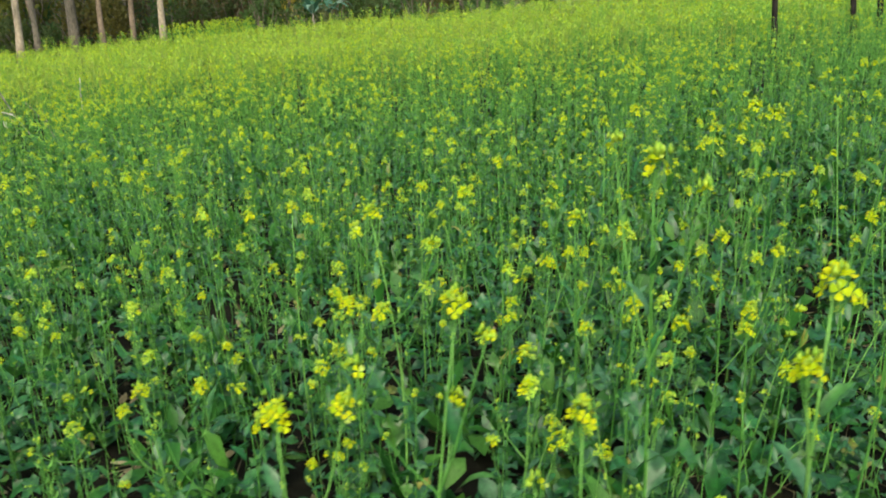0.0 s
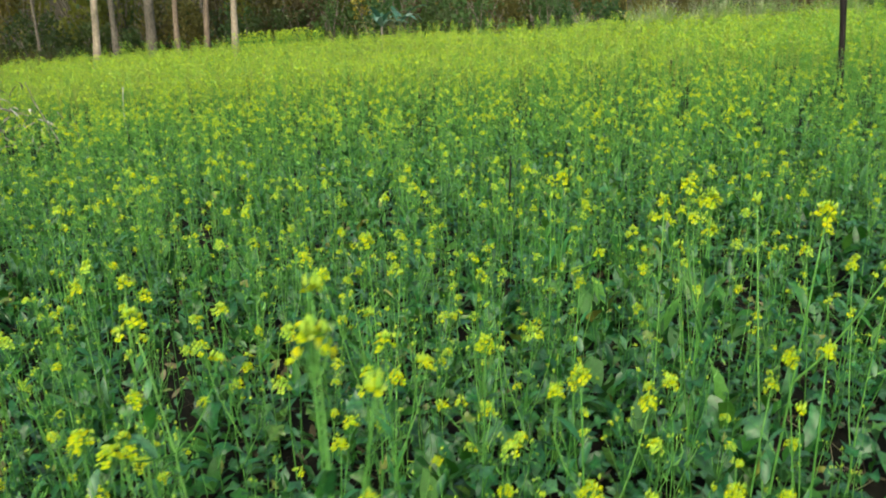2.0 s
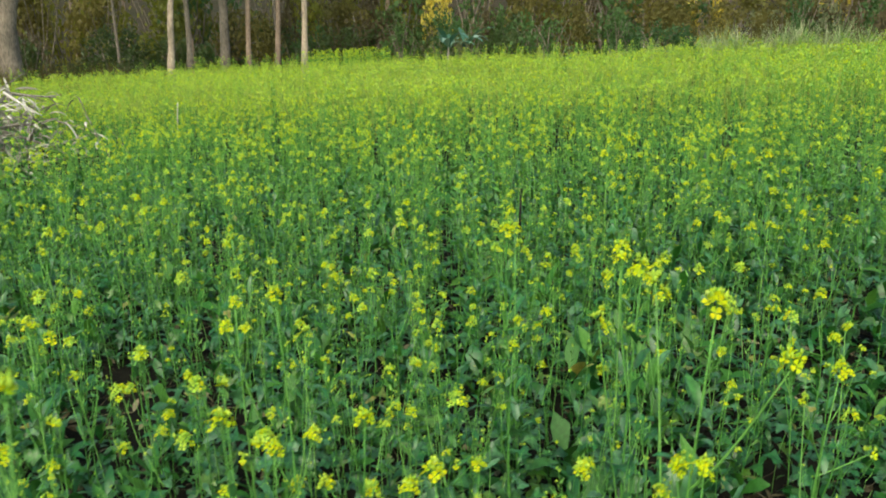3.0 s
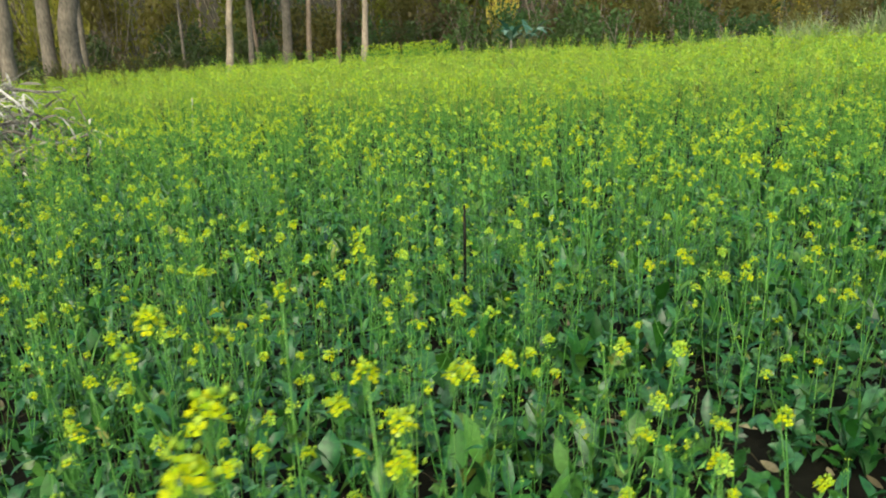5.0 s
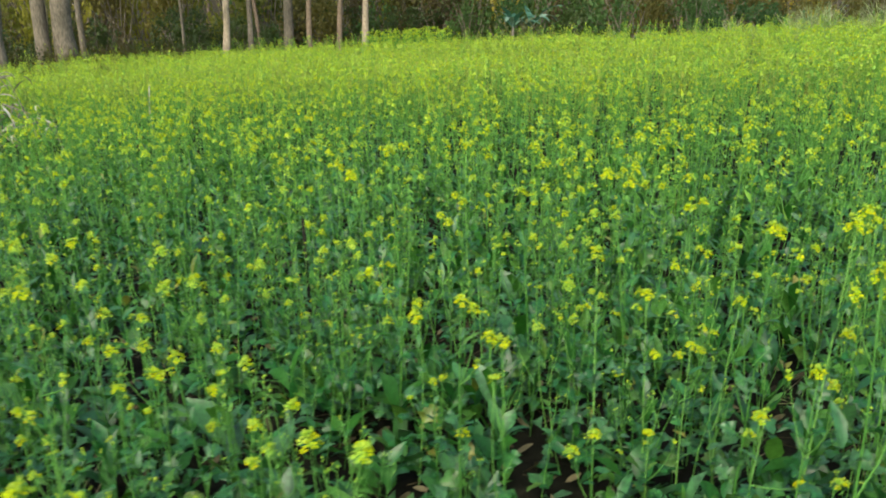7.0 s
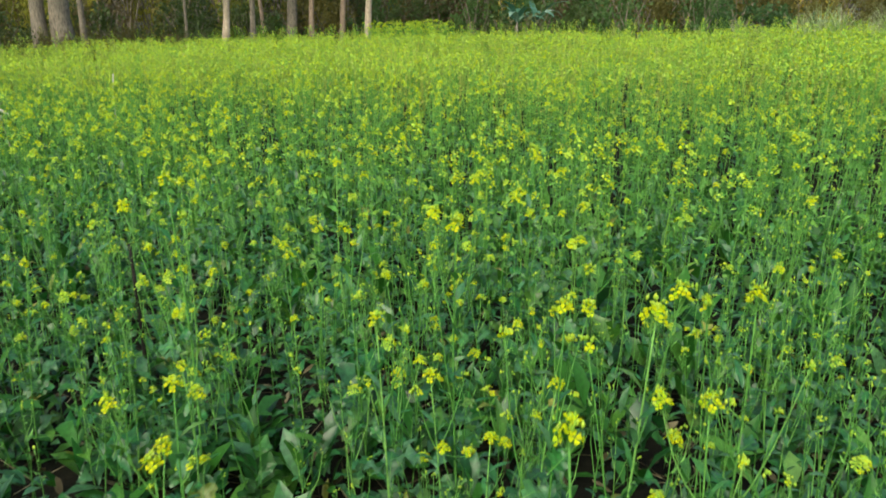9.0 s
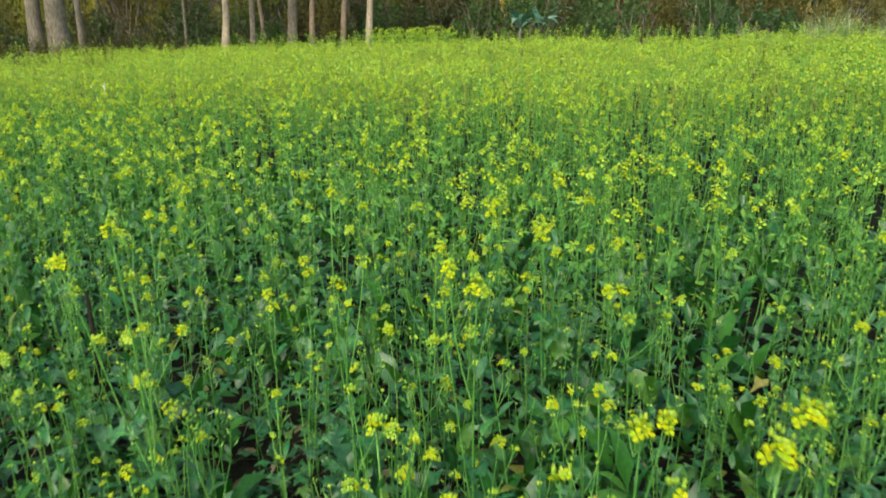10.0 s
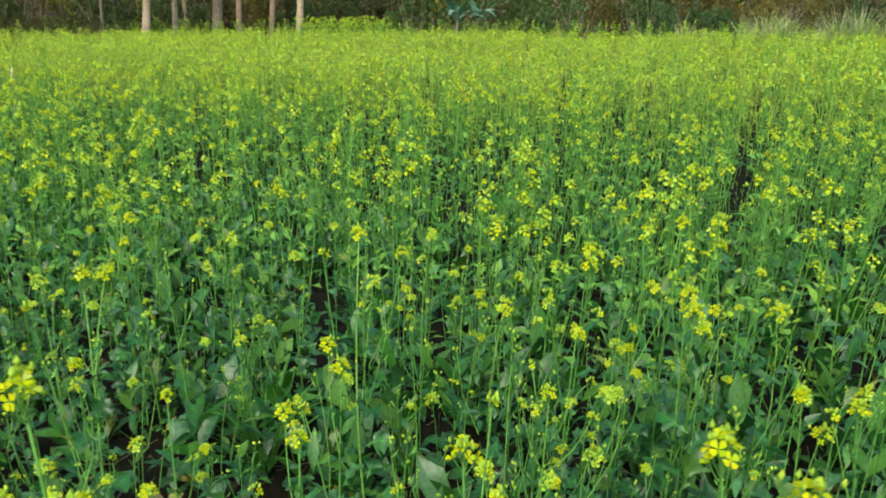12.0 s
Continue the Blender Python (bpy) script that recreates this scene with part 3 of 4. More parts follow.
def crop_plant(rng, lod, flowering):
    out = Bits()
    green = POD_K if flowering > 1 else (LEAF_K if lod == 3 else STEM_K)      # few-flowered plants, mostly on the right, take darker greens to imitate shade there
    top = np.array([rng.normal(0, 0.035), rng.normal(0, 0.035), 0.97 * TALL])
    if lod == 1:
        main = bent(rng, (0, 0, -0.03), top, 5, 0.03)
        out.add(*tube(main, np.linspace(0.0032, 0.0014, 6), 4, False), STEM_K)
    else:
        main = bent(rng, (0, 0, -0.03), top, 2, 0.03)
        out.add(*tube(main, np.linspace(0.0045, 0.0022, 3) * (1.0 if lod == 2 else 1.6), 3, False), green)
    ends = [top]
    for k in range(rng.integers(1, 4) + (lod == 3)):
        a, reach, z0 = rng.uniform(0, 6.28), rng.uniform(0.04, 0.11), rng.uniform(0.35, 0.65)
        foot = top * z0
        end = np.array([foot[0] + np.cos(a) * reach, foot[1] + np.sin(a) * reach, rng.uniform(0.74, 1.0) * TALL])
        mid = foot * 0.5 + end * 0.5 + np.array([np.cos(a), np.sin(a), 0]) * reach * 0.2
        if lod == 3:
            w = np.array([-np.sin(a), np.cos(a), 0]) * 0.003
            out.add([foot - w, foot + w, end], [(0, 1, 2)], green)
        else:
            out.add(*tube([foot, mid, end], [0.0026, 0.002, 0.0014], 3, False), STEM_K)
        ends.append(end)
    for k, e in enumerate(ends):
        if k < flowering:
            count, size = {1: (rng.integers(11, 18), rng.uniform(0.021, 0.031)), 2: (rng.integers(9, 14), rng.uniform(0.026, 0.038)), 3: (5, 0.028)}[lod]
            if lod < 3:
                out.join(flower_head(rng, count, size, 0 if lod == 1 else 2), at=e)
            else:
                for _ in range(count):
                    d = rng.normal(0, 1, 3)
                    d[2] = abs(d[2])
                    t = facing(d, rng) * 0.0135
                    out.add(np.array([(1, 0, 0), (0, 1, 0.3), (-1, 0, 0), (0, -1, 0.3)]) @ t.T + e + rng.normal(0, 0.022, 3), [(0, 1, 2), (0, 2, 3)], PETAL_K if rng.random() < 0.26 else BUD_K)
        elif lod < 3:
            for _ in range(3 if lod == 1 else 2):
                r = rng.uniform(0.003, 0.005) * lod ** 0.5
                out.add(OCTA * np.array([r, r, 1.8 * r]) + e + rng.normal(0, 0.006, 3), OCTA_F, BUD_K)
        else:
            out.add(OCTA[[0, 2, 1, 4]] * 0.018 + e, [(0, 1, 3), (1, 2, 3)], BUD_K)
        if lod == 3:
            for _ in range(4):
                d = rng.normal(0, 0.02, 3) + np.array([0, 0, -0.06])
                g = rng.normal(0, 1, 3) * np.array([0.010, 0.010, 0.022])
                out.add([e + d - g, e + d + g, e + d + np.array([g[1], -g[0], 0.012])], [(0, 1, 2)], BUD_K if _ == 0 and flowering > 1 else green)
        if lod < 3:
            out.join(pods(rng, rng.integers(3, 6) if lod == 1 else 5, 0.11, 0.035, False), at=e - np.array([0, 0, 0.13]))
    count = {1: rng.integers(7, 11), 2: rng.integers(8, 11), 3: 6}[lod]
    for k in range(count):
        u = (k + 0.5) / count
        z = 0.03 + 0.78 * u ** 1.1
        at = top * z
        big = u < 0.6
        l = (rng.uniform(0.08, 0.14) * (1.1 - 0.5 * u)) if big else rng.uniform(0.04, 0.08)
        w = l * (rng.uniform(0.36, 0.56) if big else rng.uniform(0.22, 0.38))
        if lod == 3 or (lod == 2 and not big):
            v, f = np.array([(0, 0, 0), (0.5 * l, 0.5 * w, 0.1 * l), (l, 0, -0.1 * l), (0.5 * l, -0.5 * w, 0.1 * l)]), [(0, 1, 2), (0, 2, 3)]
        elif lod == 1 and big:
            v, f = lobed_leaf(rng, l, w, rng.uniform(0.6, 1.8), rng.uniform(0.1, 0.5), 5)
        else:
            v, f = leaf(rng, l, w, 4 if lod == 1 else 2, rng.uniform(0.4, 1.4), 0.25, 0.4 if lod == 1 else 0.2, 0.15)
        out.add(v @ spun(k * 2.4 + rng.uniform(-0.5, 0.5), rng.uniform(0, 0.7), rng.normal(0, 0.3)).T + at, f, LEAF_K if lod == 1 or (big and lod == 2 and k % 2) else green)
    return out


def greenness(x, y):
    """Over 1 where fewer plants are in flower: in loose patches, and on the right, where darker greens stand in for
    shade.
    """
    side = np.clip((x - 2.7) / (0.22 * np.maximum(y, -1.0) + 1.3), 0, 1)
    lumps = np.sin(x * 3.1 + 1.6 * np.sin(y * 2.3)) * np.sin(y * 2.7 + 1.3 * np.sin(x * 1.9 + 1.0))
    return np.exp(0.35 * lumps) * (0.82 - 0.3 * np.clip((1 - x) / 5, 0, 1) + 2.0 * side * side + 0.8 * np.exp(-((x - 0.9) ** 2 + (y - 1.6) ** 2) / 2.5))


def scattered(name, kinds_of, spots, heights, materials, label, category, widths=None):
    """Many plants joined into one mesh; spots are rows of x, y. The first kinds grow where the field is greener."""
    pick = np.minimum((len(kinds_of) * R.random(len(spots)) ** greenness(*spots.T)).astype(int), len(kinds_of) - 1)
    vs, fs, ms, base = [], [], [], 0
    for k, bits in enumerate(kinds_of):
        v, f, m = bits.arrays()
        s = spots[pick == k]
        if not len(s):
            continue
        h = heights[pick == k]
        w = (0.5 + 0.5 * h) if widths is None else widths[pick == k]
        a = R.uniform(0, 2 * np.pi, len(s))
        c, sn = np.cos(a)[:, None], np.sin(a)[:, None]
        x = (v[:, 0] * c - v[:, 1] * sn) * w[:, None]
        y = (v[:, 0] * sn + v[:, 1] * c) * w[:, None]
        z = v[:, 2] * h[:, None]
        lx, ly = R.normal(0, 0.05, (2, len(s), 1))
        x, y = x + lx * z + s[:, :1], y + ly * z + s[:, 1:2]
        z = z + ground_z(s[:, 0], s[:, 1])[:, None]
        vs.append(np.stack([x, y, z], -1).reshape(-1, 3))
        fs.append((f[None] + (np.arange(len(s)) * len(v))[:, None, None] + base).reshape(-1, 3))
        ms.append(np.tile(m, len(s)))
        base += len(s) * len(v)
    ob = new(name, tri_mesh(name, np.concatenate(vs), np.concatenate(fs), np.concatenate(ms), materials))
    return tagged(ob, label, category, kind="stuff")


def spots_in(x0, x1, y0, y1, density, keep, clumped=0.0):
    n = int((x1 - x0) * (y1 - y0) * density)
    p = np.stack([R.uniform(x0, x1, n), R.uniform(y0, y1, n)], 1)
    if clumped:
        x, y = p.T
        lumps = np.sin(x * 9.1 + 2.1 * np.sin(y * 3.7 + 0.4)) * np.sin(y * 8.3 + 1.9 * np.sin(x * 4.1)) + 0.6 * np.sin(x * 3.3 + 1.4 * np.sin(y * 1.9)) * np.sin(y * 2.9 + x)
        p = p[R.random(n) < 1 - clumped * (0.5 - 0.5 * np.clip(lumps * 1.4, -1, 1))]
    return p[keep(p[:, 0], p[:, 1])]


def in_box(x, y):
    return (x > NEAR_BOX[0]) & (x < NEAR_BOX[1]) & (y > NEAR_BOX[2]) & (y < NEAR_BOX[3])


def far_rim(x):
    """Where the crop ends towards the wood."""
    return 34.1 + 0.5 * np.sin(x * 0.6)


def in_crop(x, y):
    return (y < far_rim(x)) & (x > -20.5 + 0.5 * np.sin(y * 0.8)) & ~((np.hypot((x + 6.7) / 2.0, (y - 8.8) / 1.35)) < 1) & ~(np.hypot((x - 5.86) / 0.15, (y - 11.5) / 0.8) < 1)


def wedge(x, y):
    """The part of the field that lies open before the way."""
    dx, dy = x - 3.0, y + 2.6
    return (dy > 0) & (dx < 0.55 * dy + 0.6) & (dx > -1.12 * dy + 0.3)


def patchy(x, y):
    return 0.5 + 0.5 * np.sin(x * 0.5 + 1.7 * np.sin(y * 0.28 + 0.6)) * np.sin(y * 0.44 + 1.1 * np.sin(x * 0.31))


def heights_at(p, low, high):
    return R.uniform(low, high, len(p)) / TALL * (0.93 + 0.14 * patchy(p[:, 0], p[:, 1]))


NEAR_Y, MID_Y, FAR_Y = 6.4, 12.5, 20.0
p = spots_in(-4.5, 8.0, -1.6, NEAR_Y, 31, lambda x, y: wedge(x, y) & in_crop(x, y) & (off_way(x, y) > 0.05), 0.45)
p = p[~in_box(p[:, 0], p[:, 1]) | (R.random(len(p)) < 0.72)]
h = heights_at(p, 0.40, 0.84)
close = off_way(p[:, 0], p[:, 1])
h = np.where(close < 0.6, np.minimum(h, R.uniform(0.28, 0.5, len(p)) / TALL), h)
scattered("mustard_crop", [crop_plant(R, 1, k) for k in (0, 0, 0, 0, 0, 0, 1, 1, 1, 1, 2, 2)], p, h, PLANT_MATERIALS,
          "dense mustard crop in yellow flower on green stems", "mustard crop")
p = spots_in(-12, 10, -1.6, MID_Y, 26, lambda x, y: wedge(x, y) & in_crop(x, y) & ((y > NEAR_Y) | (x < -4.5) | (x > 8.0)), 0.45)
scattered("mustard_crop_mid_field", [crop_plant(R, 2, k) for k in (0, 0, 0, 1, 1, 1, 2, 2, 3)], p, heights_at(p, 0.62, 0.97), PLANT_MATERIALS,
          "green mustard crop thick with small yellow flowers", "mustard crop")
p = spots_in(-20, 14, MID_Y, FAR_Y, 18, lambda x, y: wedge(x, y) & in_crop(x, y), 0.4)
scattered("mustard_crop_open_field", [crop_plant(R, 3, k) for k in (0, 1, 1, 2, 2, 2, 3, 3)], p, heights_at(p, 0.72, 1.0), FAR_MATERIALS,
          "mustard crop in bud in the open field, haze painted into its colour", "mustard crop")
p = spots_in(-21, 16, FAR_Y, 35, 8.5, lambda x, y: wedge(x, y) & in_crop(x, y), 0.3)
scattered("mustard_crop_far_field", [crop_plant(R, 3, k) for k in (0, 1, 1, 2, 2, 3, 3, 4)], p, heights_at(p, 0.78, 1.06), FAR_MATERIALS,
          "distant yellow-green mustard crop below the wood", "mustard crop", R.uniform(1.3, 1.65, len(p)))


def plain_plant(rng, flowers):
    """A mustard plant of few pieces: a stem, broad leaves and a loose yellow top."""
    out = Bits()
    top = np.array([rng.normal(0, 0.05), rng.normal(0, 0.05), 0.97 * TALL])
    w = np.array([0.004, 0.002, 0])
    out.add([-w, w, top], [(0, 1, 2)], STEM_K)
    for k in range(8):
        l = rng.uniform(0.07, 0.12)
        v = np.array([(0, 0, 0), (0.55 * l, 0.22 * l, 0.02), (l, 0, -0.02), (0.55 * l, -0.22 * l, 0.02)])
        out.add(v @ spun(k * 2.4 + rng.uniform(-0.5, 0.5), rng.uniform(0, 0.9), rng.normal(0, 0.4)).T + top * (0.08 + 0.10 * k), [(0, 1, 2), (0, 2, 3)], LEAF_K if k < 6 else STEM_K)
    for k in range(flowers + 2):
        t = facing(rng.normal(0, 1, 3) + np.array([0, 0, 1.0]), rng) * 0.016
        out.add(np.array([(1, 0, 0), (0, 1, 0.3), (-1, 0, 0), (0, -1, 0.3)]) @ t.T + top + rng.normal(0, 0.035, 3) * np.array([1, 1, 1.3]), [(0, 1, 2), (0, 2, 3)], PETAL_K if k < flowers else BUD_K)
    return out


def outside(x, y):
    return (~wedge(x, y) | (y < -1.6)) & in_crop(x, y) & (off_way(x, y) > 0.4)


p = np.concatenate([spots_in(-20, 20, -9, 35, 3.5, outside), spots_in(-7, 13, -7, 11, 17, outside, 0.3)])
scattered("mustard_crop_verge", [plain_plant(R, k) for k in (0, 0, 1, 1, 2, 2, 3)], p, heights_at(p, 0.62, 0.97), PLANT_MATERIALS,
          "yellow-flowered mustard crop towards the field's sides", "mustard crop", R.uniform(0.8, 1.3, len(p)))


def spindly_plant(rng, detail):
    """A thin flowering stalk with few narrow leaves."""
    out = Bits()
    top = np.array([rng.normal(0, 0.04), rng.normal(0, 0.04), 0.98 * TALL])
    main = bent(rng, (0, 0, -0.03), top, 4 if detail else 2, 0.02)
    out.add(*tube(main, np.linspace(0.0030, 0.0013, len(main)), 3, False), STEM_K)
    ends = [top]
    for k in range(2 if detail else 1):
        a, reach = rng.uniform(0, 6.28), rng.uniform(0.03, 0.09)
        foot = top * rng.uniform(0.45, 0.7)
        end = np.array([foot[0] + np.cos(a) * reach, foot[1] + np.sin(a) * reach, rng.uniform(0.8, 0.98) * TALL])
        out.add(*tube([foot, foot * 0.5 + end * 0.5 + np.array([np.cos(a), np.sin(a), 0]) * reach * 0.25, end], [0.0022, 0.0017, 0.0012], 3, False), STEM_K)
        ends.append(end)
    for k, e in enumerate(ends):
        if rng.random() < (0.14 if detail else 0.25):
            out.join(flower_head(rng, int(rng.integers(3, 7)), 0.016, 0 if detail else 2), at=e)
        else:
            for _ in range(2):
                r = rng.uniform(0.003, 0.005)
                out.add(OCTA * np.array([r, r, 1.8 * r]) + e + rng.normal(0, 0.004, 3), OCTA_F, BUD_K)
        out.join(pods(rng, 4 if detail else 2, 0.12, 0.035, False), at=e - np.array([0, 0, 0.14]))
    for k in range(5 if detail else 3):
        z = 0.12 + 0.65 * k / 5
        l = rng.uniform(0.04, 0.08)
        v, f = leaf(rng, l, l * rng.uniform(0.26, 0.46), 3 if detail else 2, rng.uniform(0.2, 1.3), 0.3, 0.3, 0.05)
        out.add(v @ spun(k * 2.4 + rng.uniform(-0.6, 0.6), rng.uniform(0.2, 0.9)).T + top * z, f, LEAF_K)
    return out


p = spots_in(-4.5, 8.0, -1.0, 8.5, 17, lambda x, y: wedge(x, y) & in_crop(x, y) & (off_way(x, y) > 0.45), 0.5)
scattered("mustard_stalks", [spindly_plant(R, True) for _ in range(10)], p, heights_at(p, 0.42, 0.84), PLANT_MATERIALS, "thin pale green mustard stalks with small flowers", "mustard crop", R.uniform(0.7, 1.0, len(p)))
p = spots_in(-14, 11, 8.5, 16, 5, lambda x, y: wedge(x, y) & in_crop(x, y))
scattered("mustard_stalks_mid_field", [spindly_plant(R, False) for _ in range(8)], p, heights_at(p, 0.66, 1.04), PLANT_MATERIALS, "thin upright mustard stalks in the open field", "mustard crop", R.uniform(0.8, 1.1, len(p)))


def weed_tuft(rng, size=1.0):
    out = Bits()
    for k in range(7):
        l = size * rng.uniform(0.055, 0.125)
        v, f = leaf(rng, l, l * rng.uniform(0.26, 0.52), 3, rng.uniform(0.3, 1.5), 0.3, 1.0)
        out.add(v @ spun(k * 2.4 + rng.uniform(-0.4, 0.4), rng.uniform(0.1, 1.0), rng.normal(0, 0.3)).T + np.array([0, 0, rng.uniform(0, 0.2)]), f, int(rng.random() < 0.6))
    return out


p = spots_in(-4.5, 8.0, -1.2, 9.0, 46, lambda x, y: wedge(x, y) & in_crop(x, y))
p = p[patchy(p[:, 0] * 4, p[:, 1] * 4) > 0.08]
scattered("low_weeds", [weed_tuft(R, k) for k in (0.8, 0.8, 0.9, 1.0, 1.0, 1.0, 1.1, 1.2, 1.4, 1.6)], p, R.uniform(0.6, 1.4, len(p)), [WEED, BLUE_LEAF], "low leafy green weeds between the mustard stems", "weeds", R.uniform(0.8, 1.3, len(p)))


def fallen(rng):
    v, f = leaf(rng, rng.uniform(0.035, 0.08), rng.uniform(0.012, 0.032), 4, rng.uniform(-0.8, 0.9), rng.uniform(-0.4, 0.6), 0.4, 0.1)
    return Bits().add(v @ spun(0, rng.uniform(-0.1, 0.35), rng.normal(0, 0.7)).T + np.array([0, 0, 0.02]), f, 0)


def straw(rng):
    l = rng.uniform(0.08, 0.26)
    path = bent(rng, (0, 0, 0.012), (l, 0, rng.uniform(0.012, 0.07)), 2, 0.02)
    return Bits().add(*tube(path, [0.0022, 0.0019, 0.0013], 3, False), 0)


p = spots_in(-3.0, 7.0, -1.0, 6.0, 80, lambda x, y: wedge(x, y) & in_crop(x, y))
scattered("leaf_litter", [fallen(R) for _ in range(12)] + [straw(R) for _ in range(10)], p, np.ones(len(p)), [DRY_LEAF], "brown withered leaves and pale straws on the soil", "leaf litter", np.ones(len(p)))

# ---- stakes and posts in the crop ----


def rough_pole(name, x, y, height, radius, material, label, category, lean=(0, 0), fork=False):
    base = np.array([x, y, float(ground_z(x, y)) - 0.08])
    top = base + np.array([lean[0], lean[1], height + 0.08])
    path = bent(R, base, top, 8, height * 0.012)
    b = Bits().add(*tube(path - base, radius * np.linspace(1.1, 0.75, 9) * R.uniform(0.92, 1.08, 9), 7))
    if fork:
        for s in (-1, 1):
            foot = path[6] - base
            b.add(*tube(bent(R, foot, foot + np.array([s * 0.16, 0.05, 0.32]), 3, 0.02), radius * np.array([0.6, 0.5, 0.4, 0.28]), 6))
    ob = new(name, bits_mesh(name, b, [material]))
    ob.location = base
    return tagged(ob, label, category)


rough_pole("charred_post", 5.936, 12.192, 2.56, 0.052, CHARRED, "charred black leaning post standing in the mustard", "post", (-0.27, 0.0))
rough_pole("charred_post", 7.248, 12.528, 2.4, 0.046, CHARRED, "slim charred black leaning post in the mustard", "post", (-0.3, 0))
rough_pole("charred_post", 7.68, 12.64, 2.24, 0.048, CHARRED, "thin charred black leaning post in the mustard", "post", (-0.3, 0))
rough_pole("garden_stake", 2.064, 4.432, 0.752, 0.009, CHARRED, "thin dark stake pushed upright into the soil", "stake", (0.02, 0))
rough_pole("cane", -5.536, 11.584, 0.88, 0.011, WHITE_STAKE, "bleached white cane standing in the mustard", "cane", (0.06, 0))

# ---- brushwood heap ----


def dead_branch(x, y, z, heading, lift, length, radius, material=None, label="grey weathered dead branch on a brushwood heap"):
    d = np.array([math.cos(heading) * math.cos(lift), math.sin(heading) * math.cos(lift), math.sin(lift)])
    path = bent(R, (0, 0, 0), d * length, 6, length * 0.05)
    b = Bits().add(*tube(path, radius * np.linspace(1.1, 0.35, 7), 6))
    for k in range(R.integers(1, 4)):
        i = R.integers(2, 6)
        e = d * length * R.uniform(0.15, 0.35) + R.normal(0, length * 0.12, 3)
        b.add(*tube(bent(R, path[i], path[i] + e, 3, 0.01), radius * np.array([0.5, 0.4, 0.3, 0.15]), 5))
    ob = new("dead_branch", bits_mesh("dead_branch", b, [material or DEADWOOD]))
    ob.location = (x, y, z)
    return tagged(ob, label, "branch", "branches of the brushwood heap")


for k in range(80):
    x, y = -7.25 + R.normal(0, 0.6), 8.9 + R.normal(0, 0.45)
    z = float(ground_z(x, y)) + R.uniform(0.04, 1.45) * max(0.25, 1 - abs(x + 7.2) / 2.4)
    dead_branch(x, y, z, R.uniform(0, 6.28), R.normal(-0.1, 0.35), R.uniform(0.3, 0.95), R.uniform(0.010, 0.034))
dead_branch(-6.16, 8.56, 0.46, -0.1, -0.42, 0.72, 0.02, WHITE_STAKE, "bleached pale broken branch on a brushwood heap")
dead_branch(-6.56, 8.5, 0.16, 0.5, 0.35, 0.64, 0.018, WHITE_STAKE, "bleached pale broken branch on a brushwood heap")
dead_branch(-4.72, 8.8, -0.48, 3.14, 1.15, 0.96, 0.011, DEADWOOD, "thin pale dry stalk beside the brushwood heap")
dead_branch(-4.35, 8.72, -0.88, 3.0, 1.2, 0.96, 0.012, DEADWOOD, "thin pale dry stalk beside the brushwood heap")
husks = []
for k in range(6):
    l = R.uniform(0.18, 0.46)
    husks.append(Bits().add(*leaf(R, l, l * 0.12, 6, R.uniform(0.6, 2.2), 0.5, 0.3, 0.02)))
b = Bits()
for k in range(640):
    x, y = R.normal(-0.3, 0.7), R.normal(0, 0.48)
    b.join(husks[k % 6], spun(R.uniform(0, 6.28), R.uniform(-0.3, 1.0), R.normal(0, 0.5)), (x, y, R.uniform(0.04, 1.36) * max(0.3, 1 - abs(x + 0.1) / 2.6)))
ob = new("dry_leaf_heap", bits_mesh("dry_leaf_heap", b, [leafy("bleached_leaf", [(0, (0.12, 0.11, 0.08)), (0.6, (0.34, 0.32, 0.25)), (1, (0.58, 0.56, 0.47))], 0.7, 0.2, 0.2, (1, 1, 0.9), 30)]))
ob.location = (-6.75, 8.85, float(ground_z(-6.75, 8.85)))
tagged(ob, "heap of bleached long dry leaves over brushwood", "dry leaves", kind="stuff")

# ---- the wood beyond the field ----


def leaf_cloud(rng, count, size, long, centre_scale, clumps):
    """Leaves in clumps through a rounded, uneven volume of the given half sizes."""
    out = Bits()
    c = rng.normal(0, 0.5, (clumps, 3))
    c /= np.maximum(1, np.linalg.norm(c, axis=1, keepdims=True))
    pick = rng.integers(0, clumps, count)
    at = (c[pick] + rng.normal(0, 0.16, (count, 3))) * np.asarray(centre_scale)
    d1 = rng.normal(0, 1, (count, 3))
    d1[:, 2] -= 0.3
    d1 /= np.linalg.norm(d1, axis=1, keepdims=True)
    d2 = np.cross(d1, rng.normal(0, 1, (count, 3)))
    d2 /= np.linalg.norm(d2, axis=1, keepdims=True)
    l = (long * rng.uniform(0.6, 1.3, count))[:, None]
    w = (size * rng.uniform(0.6, 1.3, count))[:, None]
    v = np.stack([at, at + d1 * l * 0.5 + d2 * w, at + d1 * l, at + d1 * l * 0.5 - d2 * w], 1).reshape(-1, 3)
    k = np.arange(count)[:, None] * 4
    return out.add(v, np.concatenate([k + [0, 1, 2], k + [0, 2, 3]]), 0)


CROWNS = [bits_mesh("crown", leaf_cloud(R, 1000, 0.11, 0.34, (3.0, 3.0, 3.5), 26), [CROWN_LEAF]) for _ in range(3)]


